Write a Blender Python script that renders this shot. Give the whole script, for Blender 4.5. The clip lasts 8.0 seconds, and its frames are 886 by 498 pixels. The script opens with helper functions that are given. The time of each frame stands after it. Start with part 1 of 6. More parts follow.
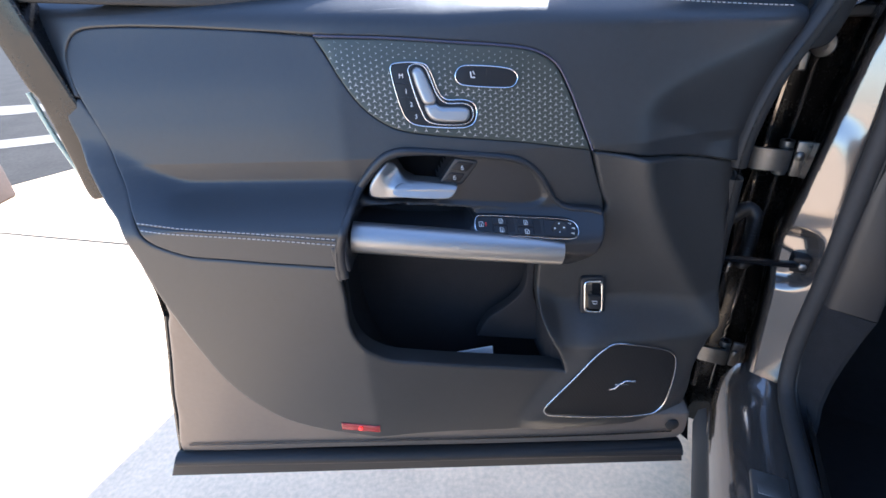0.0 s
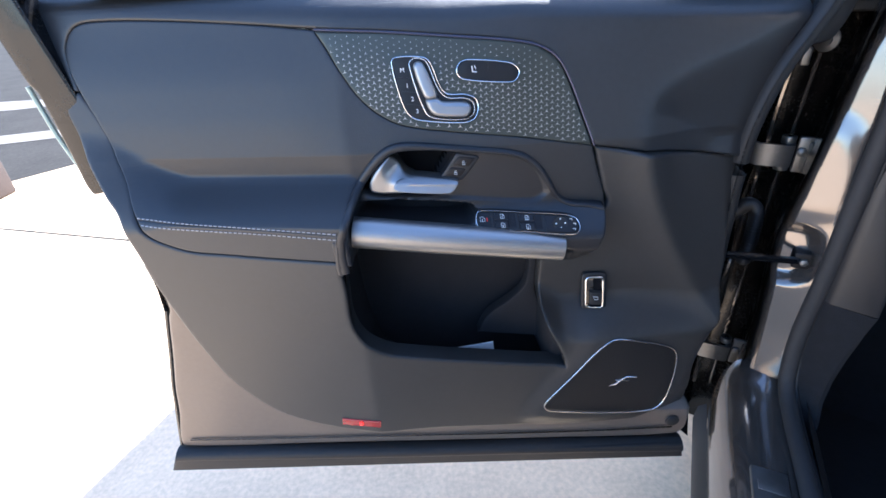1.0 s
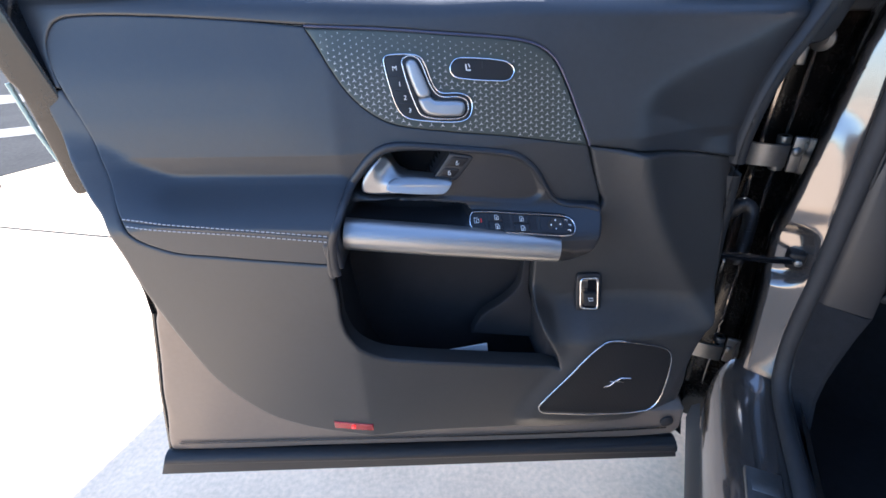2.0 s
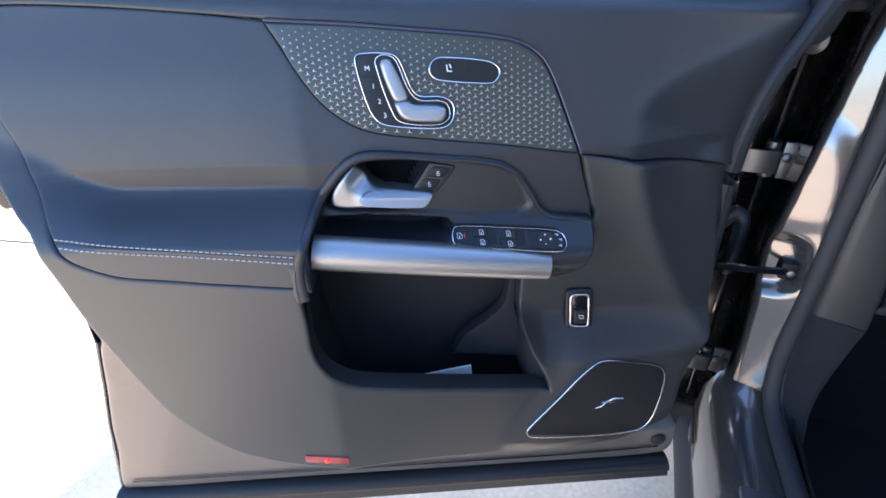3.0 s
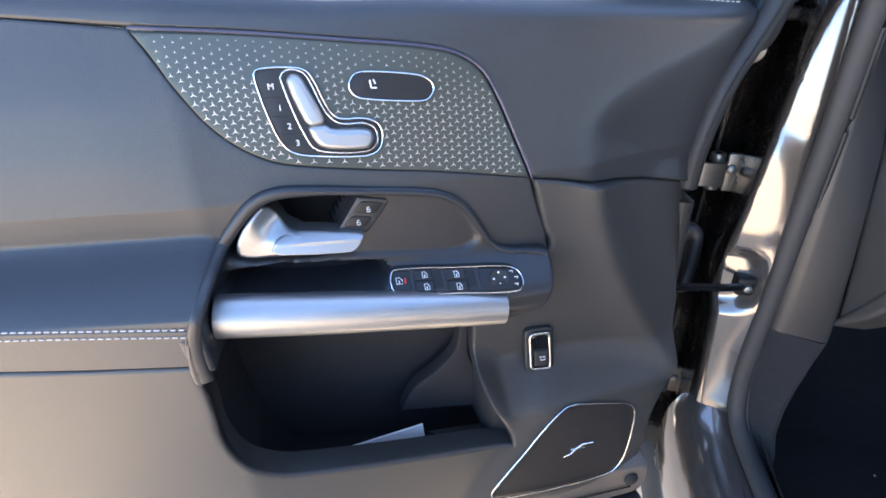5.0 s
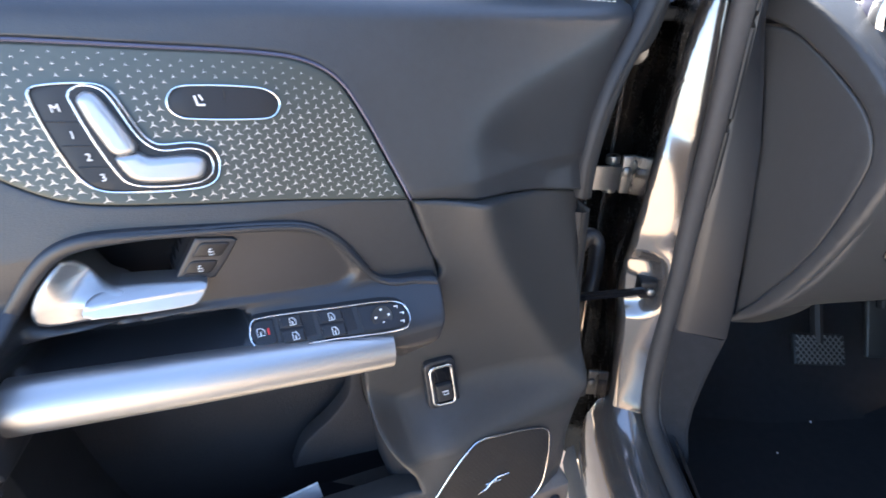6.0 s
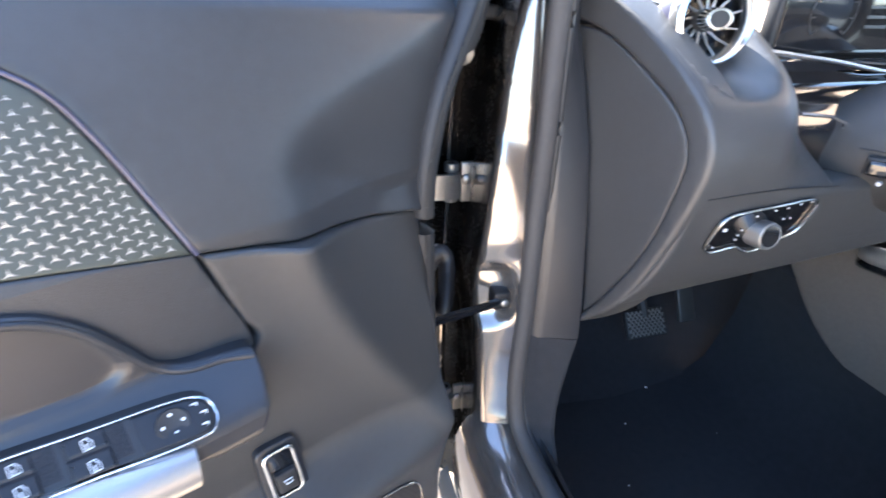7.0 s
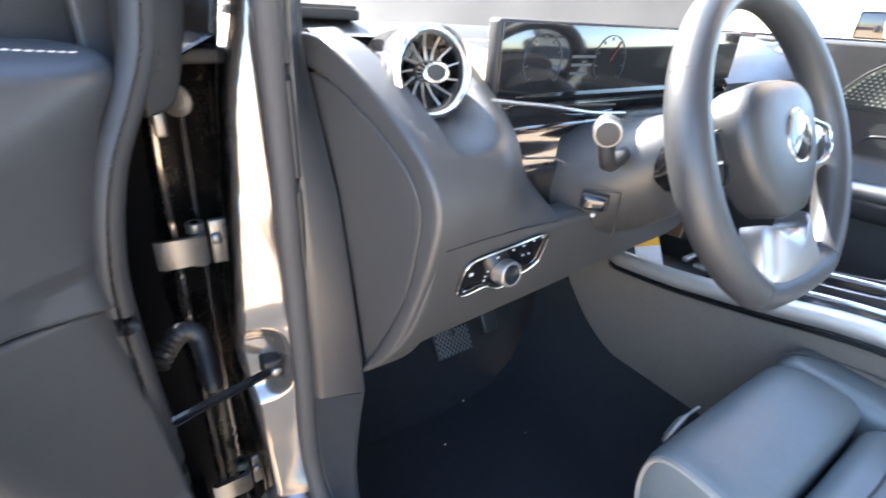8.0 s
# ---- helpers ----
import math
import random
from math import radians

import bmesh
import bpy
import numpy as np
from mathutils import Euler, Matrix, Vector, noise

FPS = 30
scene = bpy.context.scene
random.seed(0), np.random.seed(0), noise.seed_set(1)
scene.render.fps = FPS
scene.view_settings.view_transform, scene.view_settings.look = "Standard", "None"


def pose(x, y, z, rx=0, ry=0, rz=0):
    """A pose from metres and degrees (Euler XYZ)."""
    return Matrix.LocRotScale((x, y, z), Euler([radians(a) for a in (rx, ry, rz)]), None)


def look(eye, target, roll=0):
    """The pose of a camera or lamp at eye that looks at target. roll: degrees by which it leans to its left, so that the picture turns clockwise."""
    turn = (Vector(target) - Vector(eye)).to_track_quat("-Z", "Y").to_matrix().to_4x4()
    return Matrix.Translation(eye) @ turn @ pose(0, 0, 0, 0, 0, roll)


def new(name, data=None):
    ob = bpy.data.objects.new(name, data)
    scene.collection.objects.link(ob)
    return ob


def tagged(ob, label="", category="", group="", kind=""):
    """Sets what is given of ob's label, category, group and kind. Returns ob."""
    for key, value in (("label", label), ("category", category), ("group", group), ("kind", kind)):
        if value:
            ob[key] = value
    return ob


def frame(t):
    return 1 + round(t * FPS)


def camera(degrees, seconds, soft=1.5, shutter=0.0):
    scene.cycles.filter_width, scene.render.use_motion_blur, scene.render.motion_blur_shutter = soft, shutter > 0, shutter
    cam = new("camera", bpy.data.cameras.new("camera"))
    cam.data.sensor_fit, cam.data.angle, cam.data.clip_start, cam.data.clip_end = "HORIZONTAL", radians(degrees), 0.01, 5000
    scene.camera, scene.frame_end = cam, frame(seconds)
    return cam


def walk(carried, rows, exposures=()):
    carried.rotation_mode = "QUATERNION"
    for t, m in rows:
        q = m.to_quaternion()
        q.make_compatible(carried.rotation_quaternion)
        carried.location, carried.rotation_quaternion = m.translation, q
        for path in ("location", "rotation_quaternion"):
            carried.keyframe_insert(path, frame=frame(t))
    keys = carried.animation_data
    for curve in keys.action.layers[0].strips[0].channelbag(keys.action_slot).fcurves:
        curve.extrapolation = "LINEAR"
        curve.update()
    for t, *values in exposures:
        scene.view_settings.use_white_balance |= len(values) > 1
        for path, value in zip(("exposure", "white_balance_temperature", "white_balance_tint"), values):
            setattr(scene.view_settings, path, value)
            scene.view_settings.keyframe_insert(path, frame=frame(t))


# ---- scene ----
cam = camera(86.2, 8.0, soft=1.6, shutter=0.3)
# seconds, eye, yaw, pitch, lean
PATH = [
    (0.0, -0.0380, 0.0245, 1.2471, -1.09, -29.21, -3.36),
    (0.5, -0.0390, 0.0258, 1.2474, -1.07, -29.66, -3.33),
    (1.0, -0.0395, 0.0248, 1.2448, -1.05, -29.62, -3.31),
    (1.5, -0.0377, 0.0263, 1.2463, -1.22, -29.91, -3.20),
    (3.0, -0.0423, 0.1070, 1.2363, -5.46, -30.28, -1.84),
    (3.5, -0.0420, 0.1514, 1.2222, -7.98, -30.25, -1.34),
    (4.0, -0.0300, 0.1760, 1.2078, -10.20, -30.00, -1.11),
    (4.2, -0.0321, 0.1809, 1.2067, -11.28, -29.86, -1.22),
    (5.3, -0.0118, 0.2267, 1.2149, -15.36, -27.92, -1.75),
    (5.5, 0.0090, 0.2410, 1.2146, -17.24, -28.20, -1.71),
    (6.0, 0.0530, 0.2619, 1.2069, -23.19, -28.13, -1.53),
    (6.5, 0.0632, 0.3197, 1.1976, -32.60, -28.67, -0.23),
    (7.0, 0.1253, 0.3445, 1.1966, -43.40, -28.33, 1.14),
    (7.5, 0.1852, 0.3247, 1.2101, -54.08, -27.61, 2.53),
    (8.0, 0.2579, 0.2933, 1.2440, -63.83, -26.85, 3.59),
]


def eye_pose(x, y, z, yaw, pitch, lean):
    way = Vector((-math.sin(radians(yaw)) * math.cos(radians(pitch)), math.cos(radians(yaw)) * math.cos(radians(pitch)), math.sin(radians(pitch))))
    return look((x, y, z), Vector((x, y, z)) + way, lean)


walk(cam, [(t, eye_pose(*r)) for t, *r in PATH], [(0.0, 2.42, 5350, 12), (1.5, 2.42, 5350, 12), (3.0, 2.65, 5200, 12), (3.5, 2.88, 5750, 12), (4.0, 3.14, 5750, 12), (5.5, 3.32, 5850, 12), (6.5, 3.62, 5950, 12), (7.0, 4.0, 5850, 12), (7.5, 4.22, 6050, 12), (8.0, 4.06, 6200, 11)])

# ---- world, sun ----
SUN_AZ, SUN_EL = 68.0, 40.0          # degrees from +x towards +y, and above the horizon
world = bpy.data.worlds.new("world")
scene.world = world
world.use_nodes = True
sky = world.node_tree.nodes.new("ShaderNodeTexSky")
sky.sky_type, sky.sun_disc = "NISHITA", False
sky.sun_elevation, sky.sun_rotation = radians(SUN_EL), radians(90 - SUN_AZ)
world.node_tree.links.new(sky.outputs[0], world.node_tree.nodes["Background"].inputs[0])
world.node_tree.nodes["Background"].inputs[1].default_value = 0.12
sun_data = bpy.data.lights.new("sun", "SUN")
sun_data.energy, sun_data.angle, sun_data.color = 4.0, radians(0.5), (1.0, 0.93, 0.82)
sun = new("sun", sun_data)
sun_way = Vector((math.cos(radians(SUN_AZ)) * math.cos(radians(SUN_EL)), math.sin(radians(SUN_AZ)) * math.cos(radians(SUN_EL)), math.sin(radians(SUN_EL))))
sun.matrix_world = look(sun_way * 20, (0, 0, 0))


# ---- materials ----
def material(name, colour, rough=0.5, metal=0.0, coat=0.0, vary=0.0, vary_scale=8.0, bump=0.0, bump_scale=400.0, bump_kind="noise",
             wear=0.0, rough_vary=0.0, emit=None, emit_power=0.0, spec=0.5, stretch=None):
    m = bpy.data.materials.new(name)
    m.use_nodes = True
    nt, b = m.node_tree, m.node_tree.nodes["Principled BSDF"]
    b.inputs["Base Color"].default_value = (*colour, 1)
    b.inputs["Roughness"].default_value, b.inputs["Metallic"].default_value = rough, metal
    b.inputs["Coat Weight"].default_value, b.inputs["Coat Roughness"].default_value = coat, 0.04
    b.inputs["Specular IOR Level"].default_value = spec
    co = nt.nodes.new("ShaderNodeTexCoord")
    at = co.outputs["Object"]
    if stretch:
        mp = nt.nodes.new("ShaderNodeMapping")
        mp.inputs["Scale"].default_value = stretch
        nt.links.new(at, mp.inputs[0])
        at = mp.outputs[0]
    if vary or rough_vary:
        n = nt.nodes.new("ShaderNodeTexNoise")
        n.inputs["Scale"].default_value, n.inputs["Detail"].default_value = vary_scale, 6
        nt.links.new(at, n.inputs["Vector"])
        fine = nt.nodes.new("ShaderNodeTexNoise")
        fine.inputs["Scale"].default_value, fine.inputs["Detail"].default_value = vary_scale * 14, 4
        nt.links.new(at, fine.inputs["Vector"])
        add = nt.nodes.new("ShaderNodeMath")
        add.operation = "ADD"
        nt.links.new(n.outputs[0], add.inputs[0]), nt.links.new(fine.outputs[0], add.inputs[1])
        if vary:
            r = nt.nodes.new("ShaderNodeMapRange")
            r.inputs["From Min"].default_value, r.inputs["From Max"].default_value = 0.6, 1.4
            r.inputs["To Min"].default_value, r.inputs["To Max"].default_value = 1 - vary, 1 + vary
            nt.links.new(add.outputs[0], r.inputs[0])
            mix = nt.nodes.new("ShaderNodeVectorMath")
            mix.operation = "SCALE"
            mix.inputs[0].default_value = colour
            nt.links.new(r.outputs[0], mix.inputs["Scale"])
            nt.links.new(mix.outputs[0], b.inputs["Base Color"])
        if rough_vary:
            r = nt.nodes.new("ShaderNodeMapRange")
            r.inputs["From Min"].default_value, r.inputs["From Max"].default_value = 0.6, 1.4
            r.inputs["To Min"].default_value, r.inputs["To Max"].default_value = rough - rough_vary, rough + rough_vary
            nt.links.new(add.outputs[0], r.inputs[0])
            nt.links.new(r.outputs[0], b.inputs["Roughness"])
    if bump:
        if bump_kind == "cells":
            n = nt.nodes.new("ShaderNodeTexVoronoi")
            n.inputs["Scale"].default_value = bump_scale
        else:
            n = nt.nodes.new("ShaderNodeTexNoise")
            n.inputs["Scale"].default_value, n.inputs["Detail"].default_value = bump_scale, 5
        nt.links.new(at, n.inputs["Vector"])
        bp = nt.nodes.new("ShaderNodeBump")
        bp.inputs["Strength"].default_value, bp.inputs["Distance"].default_value = bump, 0.002
        nt.links.new(n.outputs[0], bp.inputs["Height"])
        nt.links.new(bp.outputs[0], b.inputs["Normal"])
    if emit:
        b.inputs["Emission Color"].default_value, b.inputs["Emission Strength"].default_value = (*emit, 1), emit_power
    return m


LEATHER = material("black_leather", (0.027, 0.028, 0.030), 0.42, vary=0.12, bump=0.09, bump_scale=700, bump_kind="cells", rough_vary=0.05)
SOFT = material("soft_black_vinyl", (0.027, 0.028, 0.030), 0.39, vary=0.12, bump=0.08, bump_scale=800, bump_kind="cells", rough_vary=0.06)
PLASTIC = material("grained_black_plastic", (0.034, 0.033, 0.032), 0.42, vary=0.14, bump=0.10, bump_scale=900, bump_kind="cells", rough_vary=0.06)
SATIN = material("satin_black_plastic", (0.019, 0.0195, 0.022), 0.4, vary=0.1, rough_vary=0.05)
DASH = material("dash_vinyl", (0.038, 0.038, 0.0385), 0.44, vary=0.12, bump=0.10, bump_scale=800, bump_kind="cells", rough_vary=0.06)
DARK = material("dark_plastic", (0.013, 0.013, 0.014), 0.6, vary=0.15, bump=0.15, bump_scale=500)
KEYBLACK = material("dark_switch_plastic", (0.012, 0.011, 0.0115), 0.42, vary=0.1, rough_vary=0.05, spec=0.35)
GLOSS = material("piano_black", (0.008, 0.008, 0.009), 0.08, coat=0.6, rough_vary=0.03, vary_scale=20)
SILVER = material("brushed_silver", (0.36, 0.355, 0.35), 0.40, metal=0.92, rough_vary=0.06, bump=0.05, bump_scale=180, stretch=(0.15, 4, 4))
RAILMETAL = material("satin_rail_metal", (0.46, 0.45, 0.43), 0.46, metal=0.7, rough_vary=0.06, bump=0.05, bump_scale=180, stretch=(4, 0.15, 4))
# Near-black in place of the shade in the latch recess and wing gap.
SHADEBLACK = material("shade_black", (0.006, 0.006, 0.007), 0.75, vary=0.2, vary_scale=40, spec=0.1)
CHROME = material("satin_chrome", (0.72, 0.72, 0.72), 0.22, metal=1.0, rough_vary=0.04, vary_scale=20)
STEEL = material("hinge_steel", (0.24, 0.235, 0.23), 0.42, metal=0.85, vary=0.15, rough_vary=0.1)
PAINT = material("bronze_grey_paint", (0.205, 0.183, 0.167), 0.16, metal=0.75, coat=0.8, vary=0.05, vary_scale=3)
# Body paint with less clear coat, darkened in place of shade.
INNERPAINT = material("door_inner_paint_shaded", (0.17, 0.145, 0.125), 0.42, metal=0.45, coat=0.1, vary=0.08, rough_vary=0.06)
# Black trim lightened and warmed in place of light bounced onto the console.
CONSOLE = material("bounce_lit_plastic", (0.135, 0.114, 0.095), 0.45, vary=0.12, bump=0.1, bump_scale=900)
ENDCAP = material("beige_grey_plastic", (0.22, 0.20, 0.17), 0.5, vary=0.1)
# Body paint darkened in place of the shade in jamb and door gap.
SHADEPAINT = material("shade_darkened_paint", (0.009, 0.008, 0.0074), 0.24, metal=0.4, coat=0.3, vary=0.12, vary_scale=14, rough_vary=0.12)
RUBBER = material("black_rubber", (0.014, 0.014, 0.015), 0.62, vary=0.15, bump=0.1, bump_scale=300)
GREYRUB = material("flocked_seal", (0.038, 0.036, 0.036), 0.7, vary=0.12, bump=0.15, bump_scale=500)
CARPET = material("black_carpet", (0.013, 0.014, 0.017), 0.95, vary=0.35, vary_scale=60, bump=0.9, bump_scale=700)
DECOR = material("patterned_trim_film", (0.052, 0.058, 0.050), 0.36, metal=0.3, vary=0.15, vary_scale=10, rough_vary=0.05)
STAR = material("silver_print", (0.55, 0.55, 0.54), 0.35, metal=0.5)
# The strip's violet reflection, put in as colour and a faint glow.
AMBIENT = material("ambient_strip_glint", (0.045, 0.045, 0.07), 0.25, emit=(0.32, 0.25, 1.0), emit_power=0.0015)
RED = material("red_reflector", (0.34, 0.015, 0.015), 0.18, coat=0.6, vary=0.15, vary_scale=60, bump=0.4, bump_scale=300, bump_kind="cells")
REDLIT = material("red_lamp", (0.9, 0.05, 0.04), 0.2, emit=(1.0, 0.03, 0.02), emit_power=0.25)
WHITE = material("white_print", (0.75, 0.75, 0.75), 0.5)
DIM = material("dim_display_print", (0.042, 0.044, 0.047), 0.4)
# Near-black stands in for the shade in pocket, pull cup and switch wells.
DEEPSHADE = material("deep_shade", (0.010, 0.010, 0.0125), 0.8, vary=0.3, vary_scale=40, bump=0.3, bump_scale=500)
PLASTER = material("grey_render", (0.42, 0.41, 0.39), 0.9, vary=0.15, vary_scale=3, bump=0.4, bump_scale=80)
DIMRED = material("dim_red_print", (0.10, 0.012, 0.02), 0.5)
REDPRINT = material("red_print", (0.7, 0.03, 0.02), 0.5)
PAPER = material("white_paper", (0.78, 0.78, 0.80), 0.7, vary=0.04)
STITCH = material("grey_thread", (0.42, 0.42, 0.43), 0.8)
# Black leather; the sky's teal reflection is put into its colour.
SEATLEATHER = material("seat_leather", (0.098, 0.116, 0.124), 0.40, vary=0.1, bump=0.08, bump_scale=500, bump_kind="cells", rough_vary=0.05)
GRILLE = material("speaker_mesh_metal", (0.016, 0.016, 0.017), 0.45, metal=0.3)
CONCRETE = material("pale_concrete", (0.77, 0.57, 0.37), 0.9, vary=0.22, vary_scale=5, bump=0.35, bump_scale=60)
ASPHALT = material("worn_asphalt", (0.048, 0.043, 0.037), 0.95, spec=0.1, vary=0.3, vary_scale=2.2, bump=0.5, bump_scale=90)
PAVING = material("grey_paving", (0.19, 0.165, 0.135), 0.9, vary=0.25, vary_scale=3, bump=0.4, bump_scale=60)
WHITEPAINT = material("white_car_paint", (0.75, 0.75, 0.76), 0.25, coat=0.8)
BROWN = material("brown_block", (0.06, 0.042, 0.034), 0.8, vary=0.2)
GLASSEDGE = material("green_glass_edge", (0.42, 0.50, 0.42), 0.2)
YELLOW = material("yellow_card", (0.85, 0.42, 0.02), 0.6)


def glass_material(name, tint, mix):
    m = bpy.data.materials.new(name)
    m.use_nodes = True
    nt = m.node_tree
    nt.nodes.remove(nt.nodes["Principled BSDF"])
    clear, shine, blend = nt.nodes.new("ShaderNodeBsdfTransparent"), nt.nodes.new("ShaderNodeBsdfGlossy"), nt.nodes.new("ShaderNodeMixShader")
    fres = nt.nodes.new("ShaderNodeFresnel")
    fres.inputs[0].default_value = mix
    clear.inputs[0].default_value = (*tint, 1)
    shine.inputs["Roughness"].default_value = 0.02
    nt.links.new(fres.outputs[0], blend.inputs[0])
    nt.links.new(clear.outputs[0], blend.inputs[1]), nt.links.new(shine.outputs[0], blend.inputs[2])
    nt.links.new(blend.outputs[0], nt.nodes["Material Output"].inputs[0])
    return m


GLASS = glass_material("car_glass", (0.80, 0.84, 0.82), 1.45)
ROOFPANE = glass_material("tinted_roof_pane", (0.30, 0.33, 0.33), 1.45)


# ---- mesh tools ----
import mathutils.geometry

FRAMES = {}


def thing(name, base, label, category, group="", kind="", axes=Matrix()):
    """An Empty at its base, to which the parts of a thing belong; axes: the frame in which its parts are given."""
    ob = new(name)
    ob.empty_display_size = 0.05
    ob.matrix_basis = axes @ Matrix.Translation(base)
    FRAMES[ob.name] = Matrix.Translation(base).inverted()
    tagged(ob, label, category, group, kind)
    return ob


def under(ob, parent):
    ob.parent = parent
    if parent is not None and parent.name in FRAMES:
        ob.matrix_parent_inverse = FRAMES[parent.name]
    return ob


def part(name, bm, mat, parent=None, label="", smooth=True):
    me = bpy.data.meshes.new(name)
    bmesh.ops.recalc_face_normals(bm, faces=bm.faces)
    bm.to_mesh(me)
    bm.free()
    if smooth:
        me.shade_smooth()
        me.set_sharp_from_angle(angle=radians(42))
    me.materials.append(mat)
    ob = new(name, me)
    under(ob, parent)
    if label:
        tagged(ob, label)
    return ob


def spline(pts, step=0.006, closed=True):
    """A smooth line through the points (Catmull-Rom); a point given twice stays a sharp corner."""
    P = [np.array(p, float) for p in pts]
    n, out = len(P), []
    for i in range(n if closed else n - 1):
        a, b = P[i], P[(i + 1) % n]
        gap = np.linalg.norm(b - a)
        if gap < 1e-6:
            continue
        p, q = P[i - 1 if closed or i else 0], P[(i + 2) % n if closed else min(i + 2, n - 1)]
        ta = (b - p) * gap / max(np.linalg.norm(b - a) + np.linalg.norm(a - p), 1e-9) if np.linalg.norm(a - p) > 1e-6 else (b - a) * 0.5
        tb = (q - a) * gap / max(np.linalg.norm(q - b) + np.linalg.norm(b - a), 1e-9) if np.linalg.norm(q - b) > 1e-6 else (b - a) * 0.5
        k = max(1, int(round(gap / step)))
        for j in range(k):
            t = j / k
            h = (2 * t**3 - 3 * t**2 + 1, t**3 - 2 * t**2 + t, -2 * t**3 + 3 * t**2, t**3 - t**2)
            out.append(h[0] * a + h[1] * ta + h[2] * b + h[3] * tb)
    if not closed:
        out.append(P[-1])
    return np.array(out)


def rounded(corners, r):
    """A closed line with rounded corners."""
    pts, cs = [], [np.array(c, float) for c in corners]
    for i, c in enumerate(cs):
        a, b = cs[i - 1] - c, cs[(i + 1) % len(cs)] - c
        a, b = a / np.linalg.norm(a), b / np.linalg.norm(b)
        pts += [c + r * 1.3 * a, c + r * a, c + 0.29 * r * (a + b), c + r * b, c + r * 1.3 * b]
    return [tuple(p) for p in pts]


def area2(p):
    x, y = p[:, 0], p[:, 1]
    return float(np.sum(x * np.roll(y, -1) - np.roll(x, -1) * y))


def inset(p, d):
    """The closed line p, which runs counterclockwise, moved inwards by d."""
    a, b = p - np.roll(p, 1, 0), np.roll(p, -1, 0) - p
    na = np.stack([-a[:, 1], a[:, 0]], 1) / (np.linalg.norm(a, axis=1)[:, None] + 1e-12)
    nb = np.stack([-b[:, 1], b[:, 0]], 1) / (np.linalg.norm(b, axis=1)[:, None] + 1e-12)
    m = na + nb
    m /= np.linalg.norm(m, axis=1)[:, None] + 1e-9
    return p + m * (d / np.clip((m * na).sum(1), 0.5, 1))[:, None]


def edge_distance(q, p):
    """Distances of the points q from the closed line p."""
    best = np.full(len(q), 9.0)
    for a, b in zip(p, np.roll(p, -1, 0)):
        ab = b - a
        t = np.clip(((q - a) @ ab) / (ab @ ab + 1e-15), 0, 1)
        best = np.minimum(best, np.linalg.norm(q - a - t[:, None] * ab, axis=1))
    return best


def inside(q, p):
    x, y = q[:, 0], q[:, 1]
    hit = np.zeros(len(q), bool)
    for (ax, ay), (bx, by) in zip(p, np.roll(p, -1, 0)):
        if ay != by:
            hit ^= ((ay > y) != (by > y)) & (x < (bx - ax) * (y - ay) / (by - ay) + ax)
    return hit


def step(a, b, v):
    t = np.clip((v - a) / (b - a), 0, 1)
    return t * t * (3 - 2 * t)


def dent(p, depth, wide):
    """A depth to add inside the closed line p, blending over the width on both sides of the line."""
    line = spline(p, 0.008)

    def f(x, z):
        q = np.stack([np.ravel(x), np.ravel(z)], 1)
        d = edge_distance(q, line)
        d = np.where(inside(q, line), d, -d)
        return (depth * step(-wide / 2, wide / 2, d)).reshape(np.shape(x))
    return f


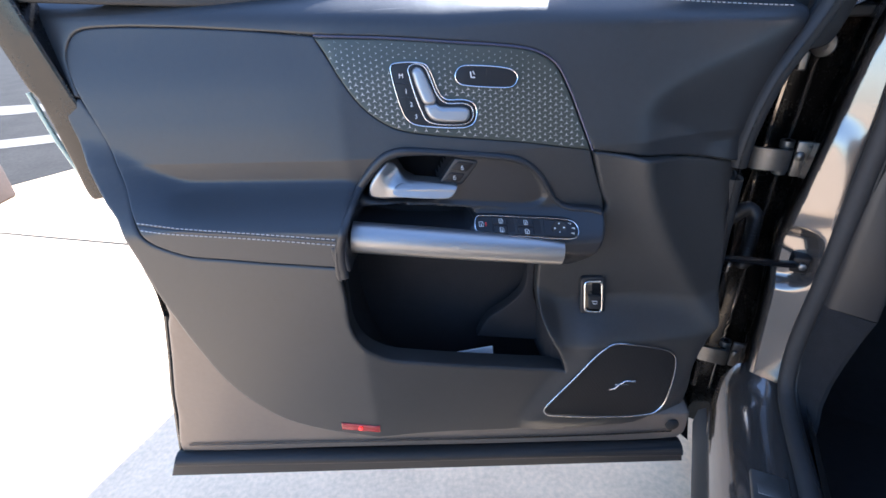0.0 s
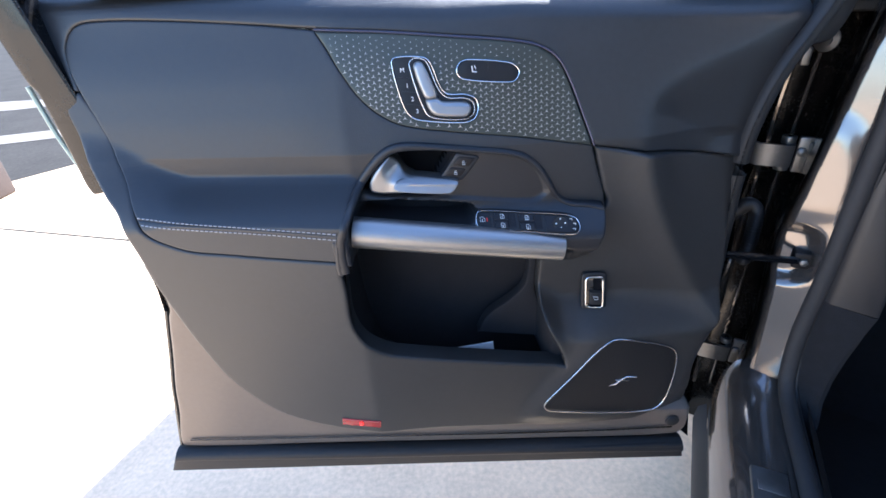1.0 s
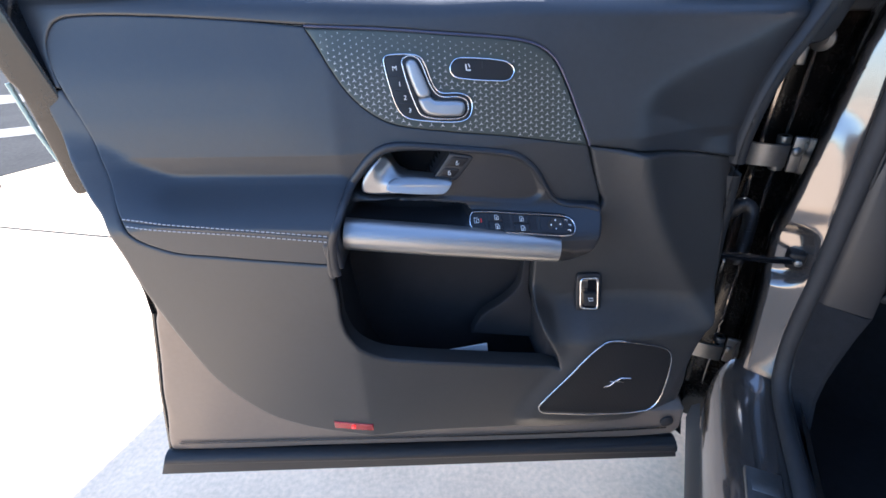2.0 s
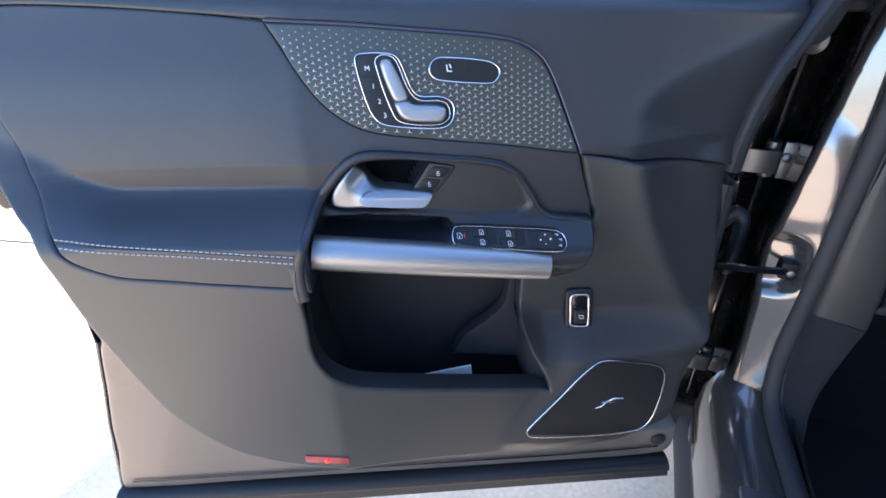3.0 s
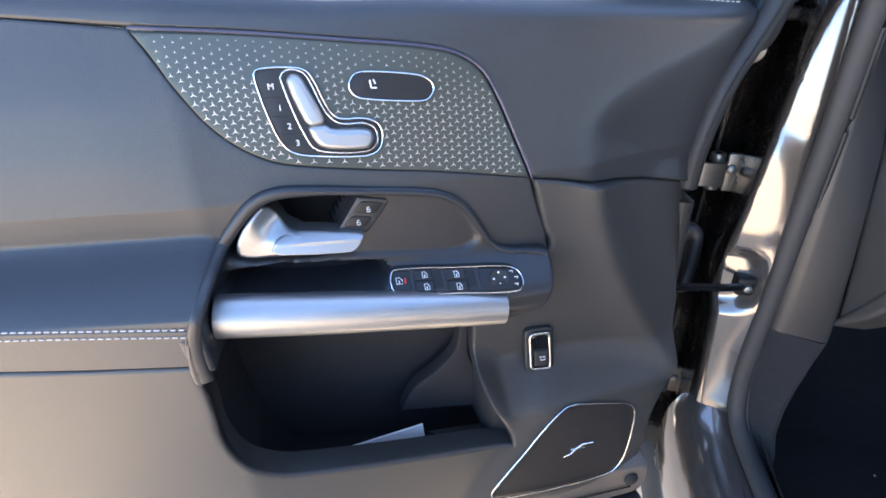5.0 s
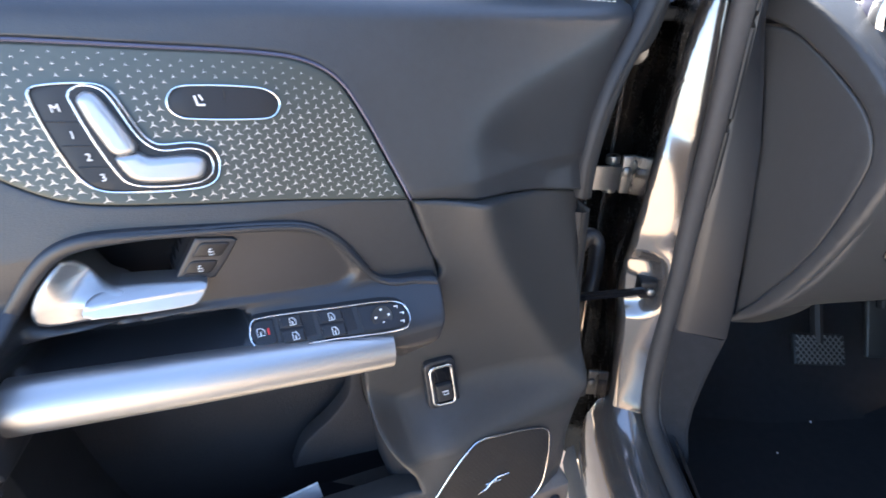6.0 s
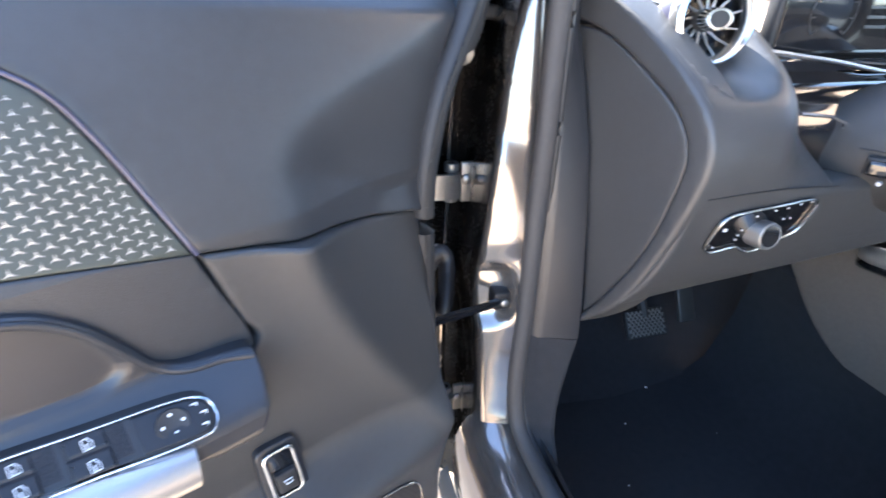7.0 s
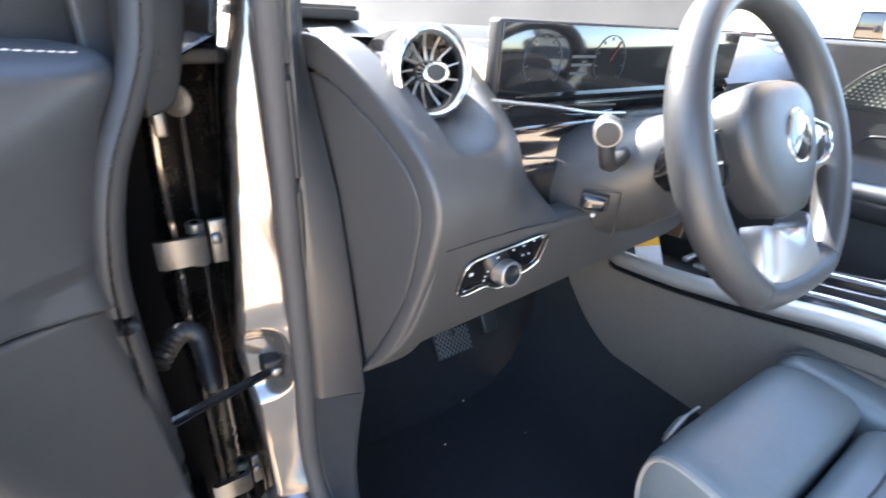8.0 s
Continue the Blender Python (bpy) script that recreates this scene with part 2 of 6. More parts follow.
def relief(name, outline, depth, mat, parent, cell=0.012, r=0.003, thick=0.012, label="", step_len=0.006, hole=None, side="y", hole_r=0.0, back=1.0, sharp=False, shade_zone=None):
    """A sheet with the outline (across, up), whose face lies at depth(across, up); rounded edges r, turned back by thick.
    side: the axis along which the depth goes."""
    def prepare(o):
        line = np.array(o, float) if sharp else spline(o, step_len)
        return line if area2(line) > 0 else line[::-1]
    out = prepare(outline)
    bm = bmesh.new()
    lines = [out] + ([inset(out, r * k) for k in (0.1, 0.4, 1.0)] if r else [])
    rings = [[bm.verts.new((a, 0, b)) for a, b in ln] for ln in lines]
    for one, two in zip(rings, rings[1:]):
        for i in range(len(one)):
            j = (i + 1) % len(one)
            bm.faces.new((one[i], one[j], two[j], two[i]))
    core, holes = rings[-1], []
    if hole is not None:
        hl = prepare(hole)
        hv = [bm.verts.new((a, 0, b)) for a, b in hl]
        holes = [hl]
        core = core + hv
        polys = [[Vector((a, b, 0)) for a, b in lines[-1]], [Vector((a, b, 0)) for a, b in hl[::-1]]]
        order = list(range(len(lines[-1]))) + [len(lines[-1]) + i for i in range(len(hl))][::-1]
    else:
        polys, order = [[Vector((a, b, 0)) for a, b in lines[-1]]], list(range(len(core)))
    for tri in mathutils.geometry.tessellate_polygon(polys):
        vs = [core[order[i]] for i in tri]
        if len(set(vs)) == 3:
            try:
                bm.faces.new(vs)
            except ValueError:
                pass
    lo, hi = out.min(0), out.max(0)
    for axis in (0, 1):
        k = int((hi[axis] - lo[axis]) / cell)
        for i in range(1, k + 1):
            v = lo[axis] + (hi[axis] - lo[axis]) * i / (k + 1)
            bmesh.ops.bisect_plane(bm, geom=bm.verts[:] + bm.edges[:] + bm.faces[:], plane_co=(v, 0, 0) if axis == 0 else (0, 0, v),
                                   plane_no=(1, 0, 0) if axis == 0 else (0, 0, 1), dist=1e-6)
    q = np.array([(v.co.x, v.co.z) for v in bm.verts])
    y = np.broadcast_to(depth(q[:, 0], q[:, 1]), (len(q),)).astype(float).copy()
    if r:
        d = np.clip(edge_distance(q, out) / r, 0, 1)
        y += back * r * (1 - np.sqrt(np.clip(1 - (1 - d) ** 2, 0, 1)))
    if hole_r:
        d = np.clip(edge_distance(q, holes[0]) / hole_r, 0, 1)
        y += back * hole_r * (1 - np.sqrt(np.clip(1 - (1 - d) ** 2, 0, 1)))
    for v, yy in zip(bm.verts, y):
        v.co.y = yy
    if thick:
        rim = [e for e in bm.edges if e.is_boundary]
        for v in [g for g in bmesh.ops.extrude_edge_only(bm, edges=rim)["geom"] if isinstance(g, bmesh.types.BMVert)]:
            v.co.y += thick * back
    if side == "x":
        for v in bm.verts:
            v.co.x, v.co.y = v.co.y, v.co.x
    if shade_zone is not None:
        line, second = shade_zone
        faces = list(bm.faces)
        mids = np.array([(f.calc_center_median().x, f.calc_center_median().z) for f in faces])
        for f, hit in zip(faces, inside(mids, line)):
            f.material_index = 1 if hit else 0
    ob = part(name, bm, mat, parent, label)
    if shade_zone is not None:
        ob.data.materials.append(shade_zone[1])
    return ob


def tube(name, path, radius, mat, parent, sides=12, label="", flat=1.0, closed=False, up=(0, 0, 1), caps=True, twist=None):
    """A round bar along the points; radius: a number or one for each point; flat: its height over its width."""
    P = [Vector(p) for p in path]
    bm, rings = bmesh.new(), []
    n = len(P)
    for i, p in enumerate(P):
        a, b = P[i - 1 if closed or i else 0], P[(i + 1) % n if closed else min(i + 1, n - 1)]
        way = (b - a).normalized()
        over = Vector(up) - way * Vector(up).dot(way)
        over = over.normalized() if over.length > 1e-4 else way.orthogonal().normalized()
        beside = way.cross(over)
        rad = radius[i] if isinstance(radius, (list, tuple, np.ndarray)) else radius
        rings.append([bm.verts.new(p + rad * (math.cos(t) * beside + flat * math.sin(t) * over)) for t in np.arange(sides) * 2 * math.pi / sides])
    for i in range(n if closed else n - 1):
        one, two = rings[i], rings[(i + 1) % n]
        for j in range(sides):
            bm.faces.new((one[j], one[(j + 1) % sides], two[(j + 1) % sides], two[j]))
    if caps and not closed:
        bm.faces.new(rings[0]), bm.faces.new(rings[-1])
    return part(name, bm, mat, parent, label)


def loft(name, sections, mat, parent, label="", closed=False, caps=False):
    """A skin through sections, each a list of as many points."""
    bm = bmesh.new()
    rows = [[bm.verts.new(p) for p in s] for s in sections]
    for one, two in zip(rows, rows[1:]):
        for j in range(len(one) if closed else len(one) - 1):
            k = (j + 1) % len(one)
            bm.faces.new((one[j], one[k], two[k], two[j]))
    if caps:
        bm.faces.new(rows[0]), bm.faces.new(rows[-1])
    return part(name, bm, mat, parent, label)


def box(name, lo, hi, mat, parent, bevel=0.004, label="", m=None):
    bm = bmesh.new()
    bmesh.ops.create_cube(bm, size=1)
    for v in bm.verts:
        v.co = [(a + b) / 2 + c * (b - a) for a, b, c in zip(lo, hi, v.co)]
    if bevel:
        bmesh.ops.bevel(bm, geom=bm.edges[:], offset=bevel, segments=3, affect="EDGES", profile=0.5)
    if m:
        bm.transform(m)
    return part(name, bm, mat, parent, label)


def lathe(name, profile, m, mat, parent, sides=40, label="", caps=True):
    """A turned body: profile of (radius, height), about the z axis of the pose m."""
    bm, rows = bmesh.new(), []
    for rad, h in profile:
        rows.append([bm.verts.new(m @ Vector((rad * math.cos(t), rad * math.sin(t), h))) for t in np.arange(sides) * 2 * math.pi / sides])
    for one, two in zip(rows, rows[1:]):
        for j in range(sides):
            bm.faces.new((one[j], one[(j + 1) % sides], two[(j + 1) % sides], two[j]))
    if caps and profile[0][0] > 1e-4:
        bm.faces.new(rows[0])
    if caps and profile[-1][0] > 1e-4:
        bm.faces.new(rows[-1])
    bmesh.ops.remove_doubles(bm, verts=bm.verts, dist=1e-6)
    return part(name, bm, mat, parent, label)


def band(name, line, depth, wide, mat, parent, proud=0.002, label="", closed=True, side="y", rad=None):
    """A thin rounded strip that follows a line (across, up) on a face."""
    pts = spline(line, 0.004, closed)
    y = np.broadcast_to(depth(pts[:, 0], pts[:, 1]), (len(pts),)) - proud * 0.5
    path = [(a, d, b) if side == "y" else (d, a, b) for (a, b), d in zip(pts, y)]
    up = (0, 1, 0) if side == "y" else (1, 0, 0)
    return tube(name, path, wide / 2, mat, parent, 8, label, flat=max(0.25, proud / wide), closed=closed, up=up)


def writing(name, text, size, m, mat, parent):
    cu = bpy.data.curves.new(name, "FONT")
    cu.body, cu.size, cu.align_x, cu.align_y, cu.extrude = text, size, "CENTER", "CENTER", 0.0002
    ob = new(name, cu)
    me = bpy.data.meshes.new_from_object(ob.evaluated_get(bpy.context.evaluated_depsgraph_get()))
    bpy.data.objects.remove(ob)
    bpy.data.curves.remove(cu)
    me.transform(m)
    me.materials.append(mat)
    out = new(name, me)
    return under(out, parent)


# ---- the open driver's door ----
def lower_face(x):
    return 0.604 + 0.19 * np.maximum(-x - 0.16, 0) + 0.10 * np.maximum(x + 0.16, 0)


def upper_face(x, z):
    return 0.695 + 0.15 * np.maximum(-x - 0.16, 0) + 0.24 * np.maximum(z - 1.03, 0)


def door_face(x, z):
    """The trim's face: the low part stands out towards the cabin, with a ledge along the armrest and over the speaker."""
    x, z = np.asarray(x, float), np.asarray(z, float)
    k = np.clip((x + 0.16) / 0.33, 0, 1)
    end = step(-0.40, -0.56, x)
    zl, zh = 0.953 - 0.263 * k - 0.03 * end, 1.002 - 0.237 * k + 0.07 * end
    return lower_face(x) + (upper_face(x, z) - lower_face(x)) * step(zl, zh, z)


def module_face(x, z):
    x, z = np.asarray(x, float), np.asarray(z, float)
    out = 1 - step(0.895, 0.945, z)
    shelf = 0.688 - 0.045 * out - 0.03 * np.maximum(x - 0.03, 0) * out
    bar_z = 0.9255 - 0.1325 * (x + 0.159)
    shelf = shelf + 0.045 * step(bar_z, bar_z - 0.018, z) * (1 - step(0.14, 0.175, x))
    shelf = shelf + 0.035 * step(0.885, 0.835, z) * step(0.13, 0.17, x)
    near = 1 - step(-0.176, -0.158 + 0.035 * step(0.94, 0.99, z), x)
    return shelf + (np.minimum(door_face(x, z) - 0.004, shelf) - shelf) * near


def metal_face(x, z):
    return 0.655 - 0.06 * np.asarray(x, float) + 0 * np.asarray(z, float)


def offset(f, d):
    return lambda x, z: f(x, z) + d


def summed(*fs):
    return lambda x, z: sum(f(x, z) for f in fs)


door = thing("driver_door", (0.1, 0.72, 0.37), "open front car door with black leather trim and silver pull bar", "car door")

# pressed metal inner panel, outer skin and seals
relief("inner_panel", [(-0.508, 0.93), (-0.508, 0.93), (-0.505, 0.90), (-0.50, 0.78), (-0.508, 0.76), (-0.530, 0.674), (-0.553, 0.591), (-0.566, 0.53), (-0.588, 0.45), (-0.585, 0.43), (-0.26, 0.43),
                      (0.19, 0.43), (0.41, 0.435), (0.43, 0.46), (0.42, 0.62), (0.44, 0.80), (0.445, 0.93), (0.445, 0.93)],
       summed(offset(metal_face, 0.012), dent([(-0.46, 1.02), (-0.455, 0.90), (-0.43, 0.76), (-0.39, 0.66), (-0.33, 0.60), (-0.2, 0.575), (0.1, 0.55), (0.37, 0.52), (0.50, 0.55), (0.50, 1.02)], 0.13, 0.03)), INNERPAINT, door, 0.02, 0.006, 0.05, "bronze-grey painted sheet metal")
relief("outer_skin", [(-0.66, 1.20), (-0.66, 1.20), (-0.60, 0.90), (-0.62, 0.60), (-0.64, 0.40), (-0.61, 0.375), (0.30, 0.385), (0.49, 0.40), (0.505, 0.6), (0.52, 0.95), (0.54, 1.20), (0.54, 1.20)],
       lambda x, z: 0.84 - 0.03 * x - 0.05 * (z - 0.8) ** 2, PAINT, door, 0.06, 0.006, 0.012, "outer door skin")
tube("bottom_seal", [(x, float(metal_face(x, 0)) + 0.012, 0.412 + 0.001 * math.sin(x * 9)) for x in np.linspace(-0.60, 0.425, 24)], 0.020, RUBBER, door, 12, flat=0.75)
relief("bottom_flap", [(-0.605, 0.414), (-0.605, 0.414), (-0.622, 0.376), (-0.622, 0.376), (0.428, 0.388), (0.428, 0.388), (0.42, 0.425), (0.42, 0.425)],
       offset(metal_face, -0.006), RUBBER, door, 0.05, 0.004, 0.03, "ribbed black rubber flap")
band("panel_groove", [(-0.565, 0.453), (-0.2, 0.452), (0.2, 0.453), (0.40, 0.46)], offset(metal_face, 0.010), 0.004, SHADEPAINT, door, 0.002, closed=False)
tube("edge_seal", [(-0.515, 0.715, 0.86), (-0.512, 0.712, 0.77), (-0.535, 0.712, 0.676), (-0.558, 0.712, 0.592), (-0.568, 0.712, 0.545), (-0.578, 0.712, 0.50), (-0.593, 0.712, 0.43)],
     0.006, SHADEPAINT, door, 8)
lathe("rubber_plug", [(0.013, 0), (0.0125, 0.003), (0.009, 0.0048), (0.0, 0.005)], pose(0.398, float(metal_face(0.398, 0.48)) + 0.010, 0.478, 90), RUBBER, door, 20)
FRONT = [(0.422, 0.43), (0.428, 0.50), (0.430, 0.60), (0.438, 0.66), (0.455, 0.72), (0.452, 0.85), (0.450, 0.99), (0.458, 1.05), (0.476, 1.11), (0.50, 1.155), (0.522, 1.20), (0.535, 1.26)]
front_line = spline(FRONT, 0.02, False)
tube("front_seal", [(a + 0.004, 0.728, b) for a, b in front_line], 0.016, RUBBER, door, 12, flat=0.8)
tube("edge_seal", [(a + 0.024, 0.765, b) for a, b in front_line], 0.012, RUBBER, door, 10)
# The last two points are an added flange keeping light out of the gap.
loft("front_edge", [[(a - 0.01, 0.705, b), (a + 0.006, 0.722, b), (a + 0.03, 0.76, b), (a + 0.06, 0.815, b), (a + 0.068, 0.85, b), (a + 0.070, 0.90, b)] for a, b in front_line], SHADEPAINT, door, "front edge of the door, shade put into its paint")
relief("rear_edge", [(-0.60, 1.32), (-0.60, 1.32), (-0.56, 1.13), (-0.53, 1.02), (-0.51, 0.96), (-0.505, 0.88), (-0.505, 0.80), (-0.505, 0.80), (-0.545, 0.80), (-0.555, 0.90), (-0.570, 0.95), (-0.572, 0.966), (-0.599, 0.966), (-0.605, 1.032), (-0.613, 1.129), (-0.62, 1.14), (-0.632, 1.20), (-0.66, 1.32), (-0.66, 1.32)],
       lambda x, z: 0.775 + 0.0 * x, SHADEPAINT, door, 0.03, 0.005, 0.04, "rear edge of the door, shade put into its paint")

# trim
def facet(p, deep, ridge, flank, tilt=0.0, soft=0.004):
    """A face that turns away beyond the line p: a ridge along the line with a narrow flank before it, then a fall to the depth; tilt: how far it leans back upwards."""
    line = spline(p, 0.01)

    def f(x, z):
        q = np.stack([np.ravel(x), np.ravel(z)], 1)
        d, hit = edge_distance(q, line), inside(q, line)
        lean = tilt * np.clip(q[:, 1] - 0.90, -0.18, 0.12)
        near, wide = np.exp(-d * d / (d + soft) / flank), np.exp(-d * d / (d + soft) / 0.085)
        return np.where(hit, deep - (deep + ridge) * wide + lean * (1 - wide), -ridge * near).reshape(np.shape(x))
    return f


facet_low = facet([(0.262, 1.10), (0.278, 1.03), (0.296, 0.958), (0.332, 0.876), (0.372, 0.809), (0.421, 0.736), (0.448, 0.70), (0.56, 0.60), (0.9, 0.70), (0.9, 1.10)], 0.034, 0.022, 0.036, 0.16, 0.010)
facet_up = facet([(0.285, 0.90), (0.279, 0.98), (0.270, 1.039), (0.272, 1.070), (0.292, 1.098), (0.334, 1.122), (0.425, 1.157), (0.52, 1.20), (0.9, 1.20), (0.9, 0.90)], 0.034, 0.006, 0.06, 0.10, 0.035)
pod = dent([(0.22, 0.72), (0.32, 0.715), (0.415, 0.69), (0.42, 0.60), (0.40, 0.52), (0.36, 0.49), (0.18, 0.50), (0.115, 0.53), (0.13, 0.575), (0.19, 0.66)], -0.011, 0.05)
belt_round = lambda x, z: 0.06 * step(1.19, 1.255, z - 0.06 * np.maximum(-x, 0) + 0.06 * np.maximum(x - 0.1, 0)) ** 1.5
upper_depth = summed(door_face, facet_up, belt_round)
lower_depth = summed(door_face, facet_low, pod)

upper = relief("upper_trim", [(-0.665, 1.32), (-0.637, 1.26), (-0.63, 1.22), (-0.612, 1.162), (-0.589, 1.127), (-0.589, 1.127), (-0.552, 1.126), (-0.552, 1.126), (-0.558, 1.160), (-0.556, 1.186), (-0.536, 1.211), (-0.498, 1.217),
               (-0.394, 1.213), (-0.270, 1.203), (-0.185, 1.195), (-0.088, 1.187), (0.005, 1.177), (0.083, 1.168), (0.122, 1.159), (0.148, 1.142), (0.166, 1.110), (0.184, 1.067), (0.203, 1.022),
               (0.203, 1.022), (0.248, 1.015), (0.282, 1.008), (0.335, 1.001), (0.449, 0.980), (0.449, 0.980), (0.453, 1.025), (0.460, 1.067), (0.472, 1.105), (0.482, 1.140), (0.500, 1.172), (0.506, 1.193), (0.49, 1.202),
               (0.45, 1.205), (0.323, 1.218), (0.164, 1.236), (0.047, 1.248), (-0.143, 1.265), (-0.378, 1.29)],
               upper_depth, SOFT, door, 0.011, 0.004, 0.02, "soft grained upper door trim")
insert = relief("leather_insert", [(-0.536, 1.211), (-0.498, 1.217), (-0.394, 1.213), (-0.270, 1.203), (-0.185, 1.193), (-0.185, 1.193), (-0.172, 1.171), (-0.155, 1.140), (-0.134, 1.108), (-0.109, 1.084), (-0.075, 1.066),
                (-0.003, 1.053), (0.096, 1.040), (0.201, 1.022), (0.201, 1.022), (0.214, 0.982), (0.226, 0.949), (0.232, 0.920), (0.232, 0.920), (0.175, 0.933), (0.155, 0.942), (0.141, 0.964), (0.1225, 0.992), (0.101, 1.0105), (0.077, 1.019), (-0.004, 1.031), (-0.069, 1.0385), (-0.091, 1.0365), (-0.109, 1.027), (-0.131, 1.005), (-0.154, 0.974), (-0.169, 0.945),
                (-0.169, 0.945), (-0.291, 0.952), (-0.394, 0.956), (-0.476, 0.959), (-0.476, 0.959), (-0.487, 0.976), (-0.497, 0.998), (-0.512, 1.031), (-0.530, 1.084), (-0.546, 1.123), (-0.557, 1.160), (-0.556, 1.186)],
                summed(door_face, lambda x, z: -0.006 * step(1.215, 1.12, z) * step(-0.12, -0.25, x) * step(0.985, 1.09, z)), LEATHER, door, 0.008, 0.0022, 0.015, "smooth black leather cushion")
relief("armrest_band", [(-0.476, 0.9594), (-0.476, 0.9594), (-0.395, 0.9562), (-0.292, 0.9521), (-0.168, 0.9452), (-0.168, 0.9452), (-0.172, 0.902), (-0.172, 0.902), (-0.277, 0.906), (-0.346, 0.910), (-0.399, 0.913), (-0.432, 0.922), (-0.459, 0.936)],
       offset(door_face, 0.0003), LEATHER, door, 0.012, 0.002, 0.015)
POCKET = [(-0.170, 0.905), (-0.170, 0.905), (0.136, 0.86), (0.136, 0.86), (0.133, 0.759), (0.139, 0.733), (0.170, 0.665), (0.173, 0.645), (0.173, 0.645), (0.074, 0.668), (-0.114, 0.718), (-0.148, 0.739), (-0.167, 0.766), (-0.174, 0.799), (-0.173, 0.848)]
lower = relief("lower_trim", [(-0.589, 1.126), (-0.589, 1.126), (-0.553, 1.125), (-0.553, 1.125), (-0.530, 1.084), (-0.512, 1.031), (-0.493, 0.992), (-0.479, 0.959), (-0.461, 0.935), (-0.432, 0.921), (-0.399, 0.912),
               (-0.346, 0.909), (-0.277, 0.905), (-0.178, 0.901), (-0.178, 0.901), (-0.175, 0.848), (-0.176, 0.799), (-0.168, 0.766), (-0.148, 0.739), (-0.114, 0.718), (0.074, 0.668), (0.174, 0.645), (0.174, 0.645), (0.170, 0.665), (0.139, 0.733), (0.132, 0.759), (0.134, 0.87), (0.134, 0.87),
               (0.21, 0.90), (0.234, 0.93), (0.226, 0.949), (0.204, 1.021), (0.204, 1.021), (0.248, 1.014), (0.282, 1.007), (0.335, 1.000), (0.449, 0.979),
               (0.449, 0.979), (0.449, 0.910), (0.449, 0.848), (0.449, 0.769), (0.443, 0.715), (0.428, 0.684), (0.418, 0.619), (0.424, 0.545), (0.410, 0.487), (0.338, 0.480), (0.187, 0.497), (0.076, 0.512), (-0.071, 0.536),
               (-0.223, 0.549), (-0.275, 0.556), (-0.335, 0.576), (-0.380, 0.611), (-0.419, 0.660), (-0.448, 0.728), (-0.464, 0.776), (-0.482, 0.843), (-0.495, 0.915), (-0.508, 0.960), (-0.530, 0.985), (-0.560, 1.03), (-0.578, 1.08)],
               lower_depth, PLASTIC, door, 0.0075, 0.005, 0.03, "hard grained lower door trim")
# the map pocket behind the opening, near-black in place of its shade
relief("pocket_back", [(-0.21, 0.95), (-0.21, 0.95), (0.20, 0.92), (0.20, 0.92), (0.20, 0.52), (0.20, 0.52), (-0.21, 0.52), (-0.21, 0.52)], lambda x, z: 0.765 + 0 * x, DEEPSHADE, door, 0.05, 0.0, 0.0)
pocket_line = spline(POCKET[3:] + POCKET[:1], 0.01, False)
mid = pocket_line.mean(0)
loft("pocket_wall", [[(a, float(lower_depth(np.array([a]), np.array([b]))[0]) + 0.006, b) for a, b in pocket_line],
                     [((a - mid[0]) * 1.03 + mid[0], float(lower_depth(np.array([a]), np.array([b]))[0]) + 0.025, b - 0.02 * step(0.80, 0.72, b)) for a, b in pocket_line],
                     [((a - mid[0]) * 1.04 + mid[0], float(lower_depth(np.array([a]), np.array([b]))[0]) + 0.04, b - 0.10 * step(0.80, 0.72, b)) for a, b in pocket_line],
                     [((a - mid[0]) * 1.03 + mid[0], 0.766, b - 0.11 * step(0.80, 0.72, b)) for a, b in pocket_line]], DEEPSHADE, door)
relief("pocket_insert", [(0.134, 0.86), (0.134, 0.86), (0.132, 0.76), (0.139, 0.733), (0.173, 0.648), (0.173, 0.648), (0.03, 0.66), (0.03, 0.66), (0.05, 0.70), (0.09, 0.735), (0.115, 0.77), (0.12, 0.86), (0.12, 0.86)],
       lambda x, z: 0.715 + 0.10 * (0.14 - x), DEEPSHADE, door, 0.03, 0.003, 0.02, "moulded end of the map pocket")

# patterned decor panel with its light line
DECOR_LINE = [(-0.184, 1.192), (-0.184, 1.192), (-0.088, 1.1855), (0.005, 1.1755), (0.083, 1.1665), (0.121, 1.1575), (0.147, 1.1405), (0.165, 1.109), (0.183, 1.065), (0.2005, 1.0225), (0.2005, 1.0225),
              (0.096, 1.0405), (-0.003, 1.0535), (-0.075, 1.0665), (-0.109, 1.0845), (-0.134, 1.1085), (-0.155, 1.1405), (-0.171, 1.171)]
decor_depth = offset(door_face, -0.001)
decor = relief("decor_panel", DECOR_LINE, decor_depth, DECOR, door, 0.014, 0.002, 0.01, "grey trim film with a pattern of silver marks")
band("light_line", [(-0.184, 1.1945), (-0.088, 1.187), (0.005, 1.177), (0.083, 1.168), (0.1225, 1.159), (0.149, 1.1415), (0.1675, 1.1095), (0.186, 1.065), (0.203, 1.0225)], offset(door_face, -0.001), 0.0032, AMBIENT, door, 0.003,
     "thin ambient strip, its violet reflection put in as a faint glow", closed=False)

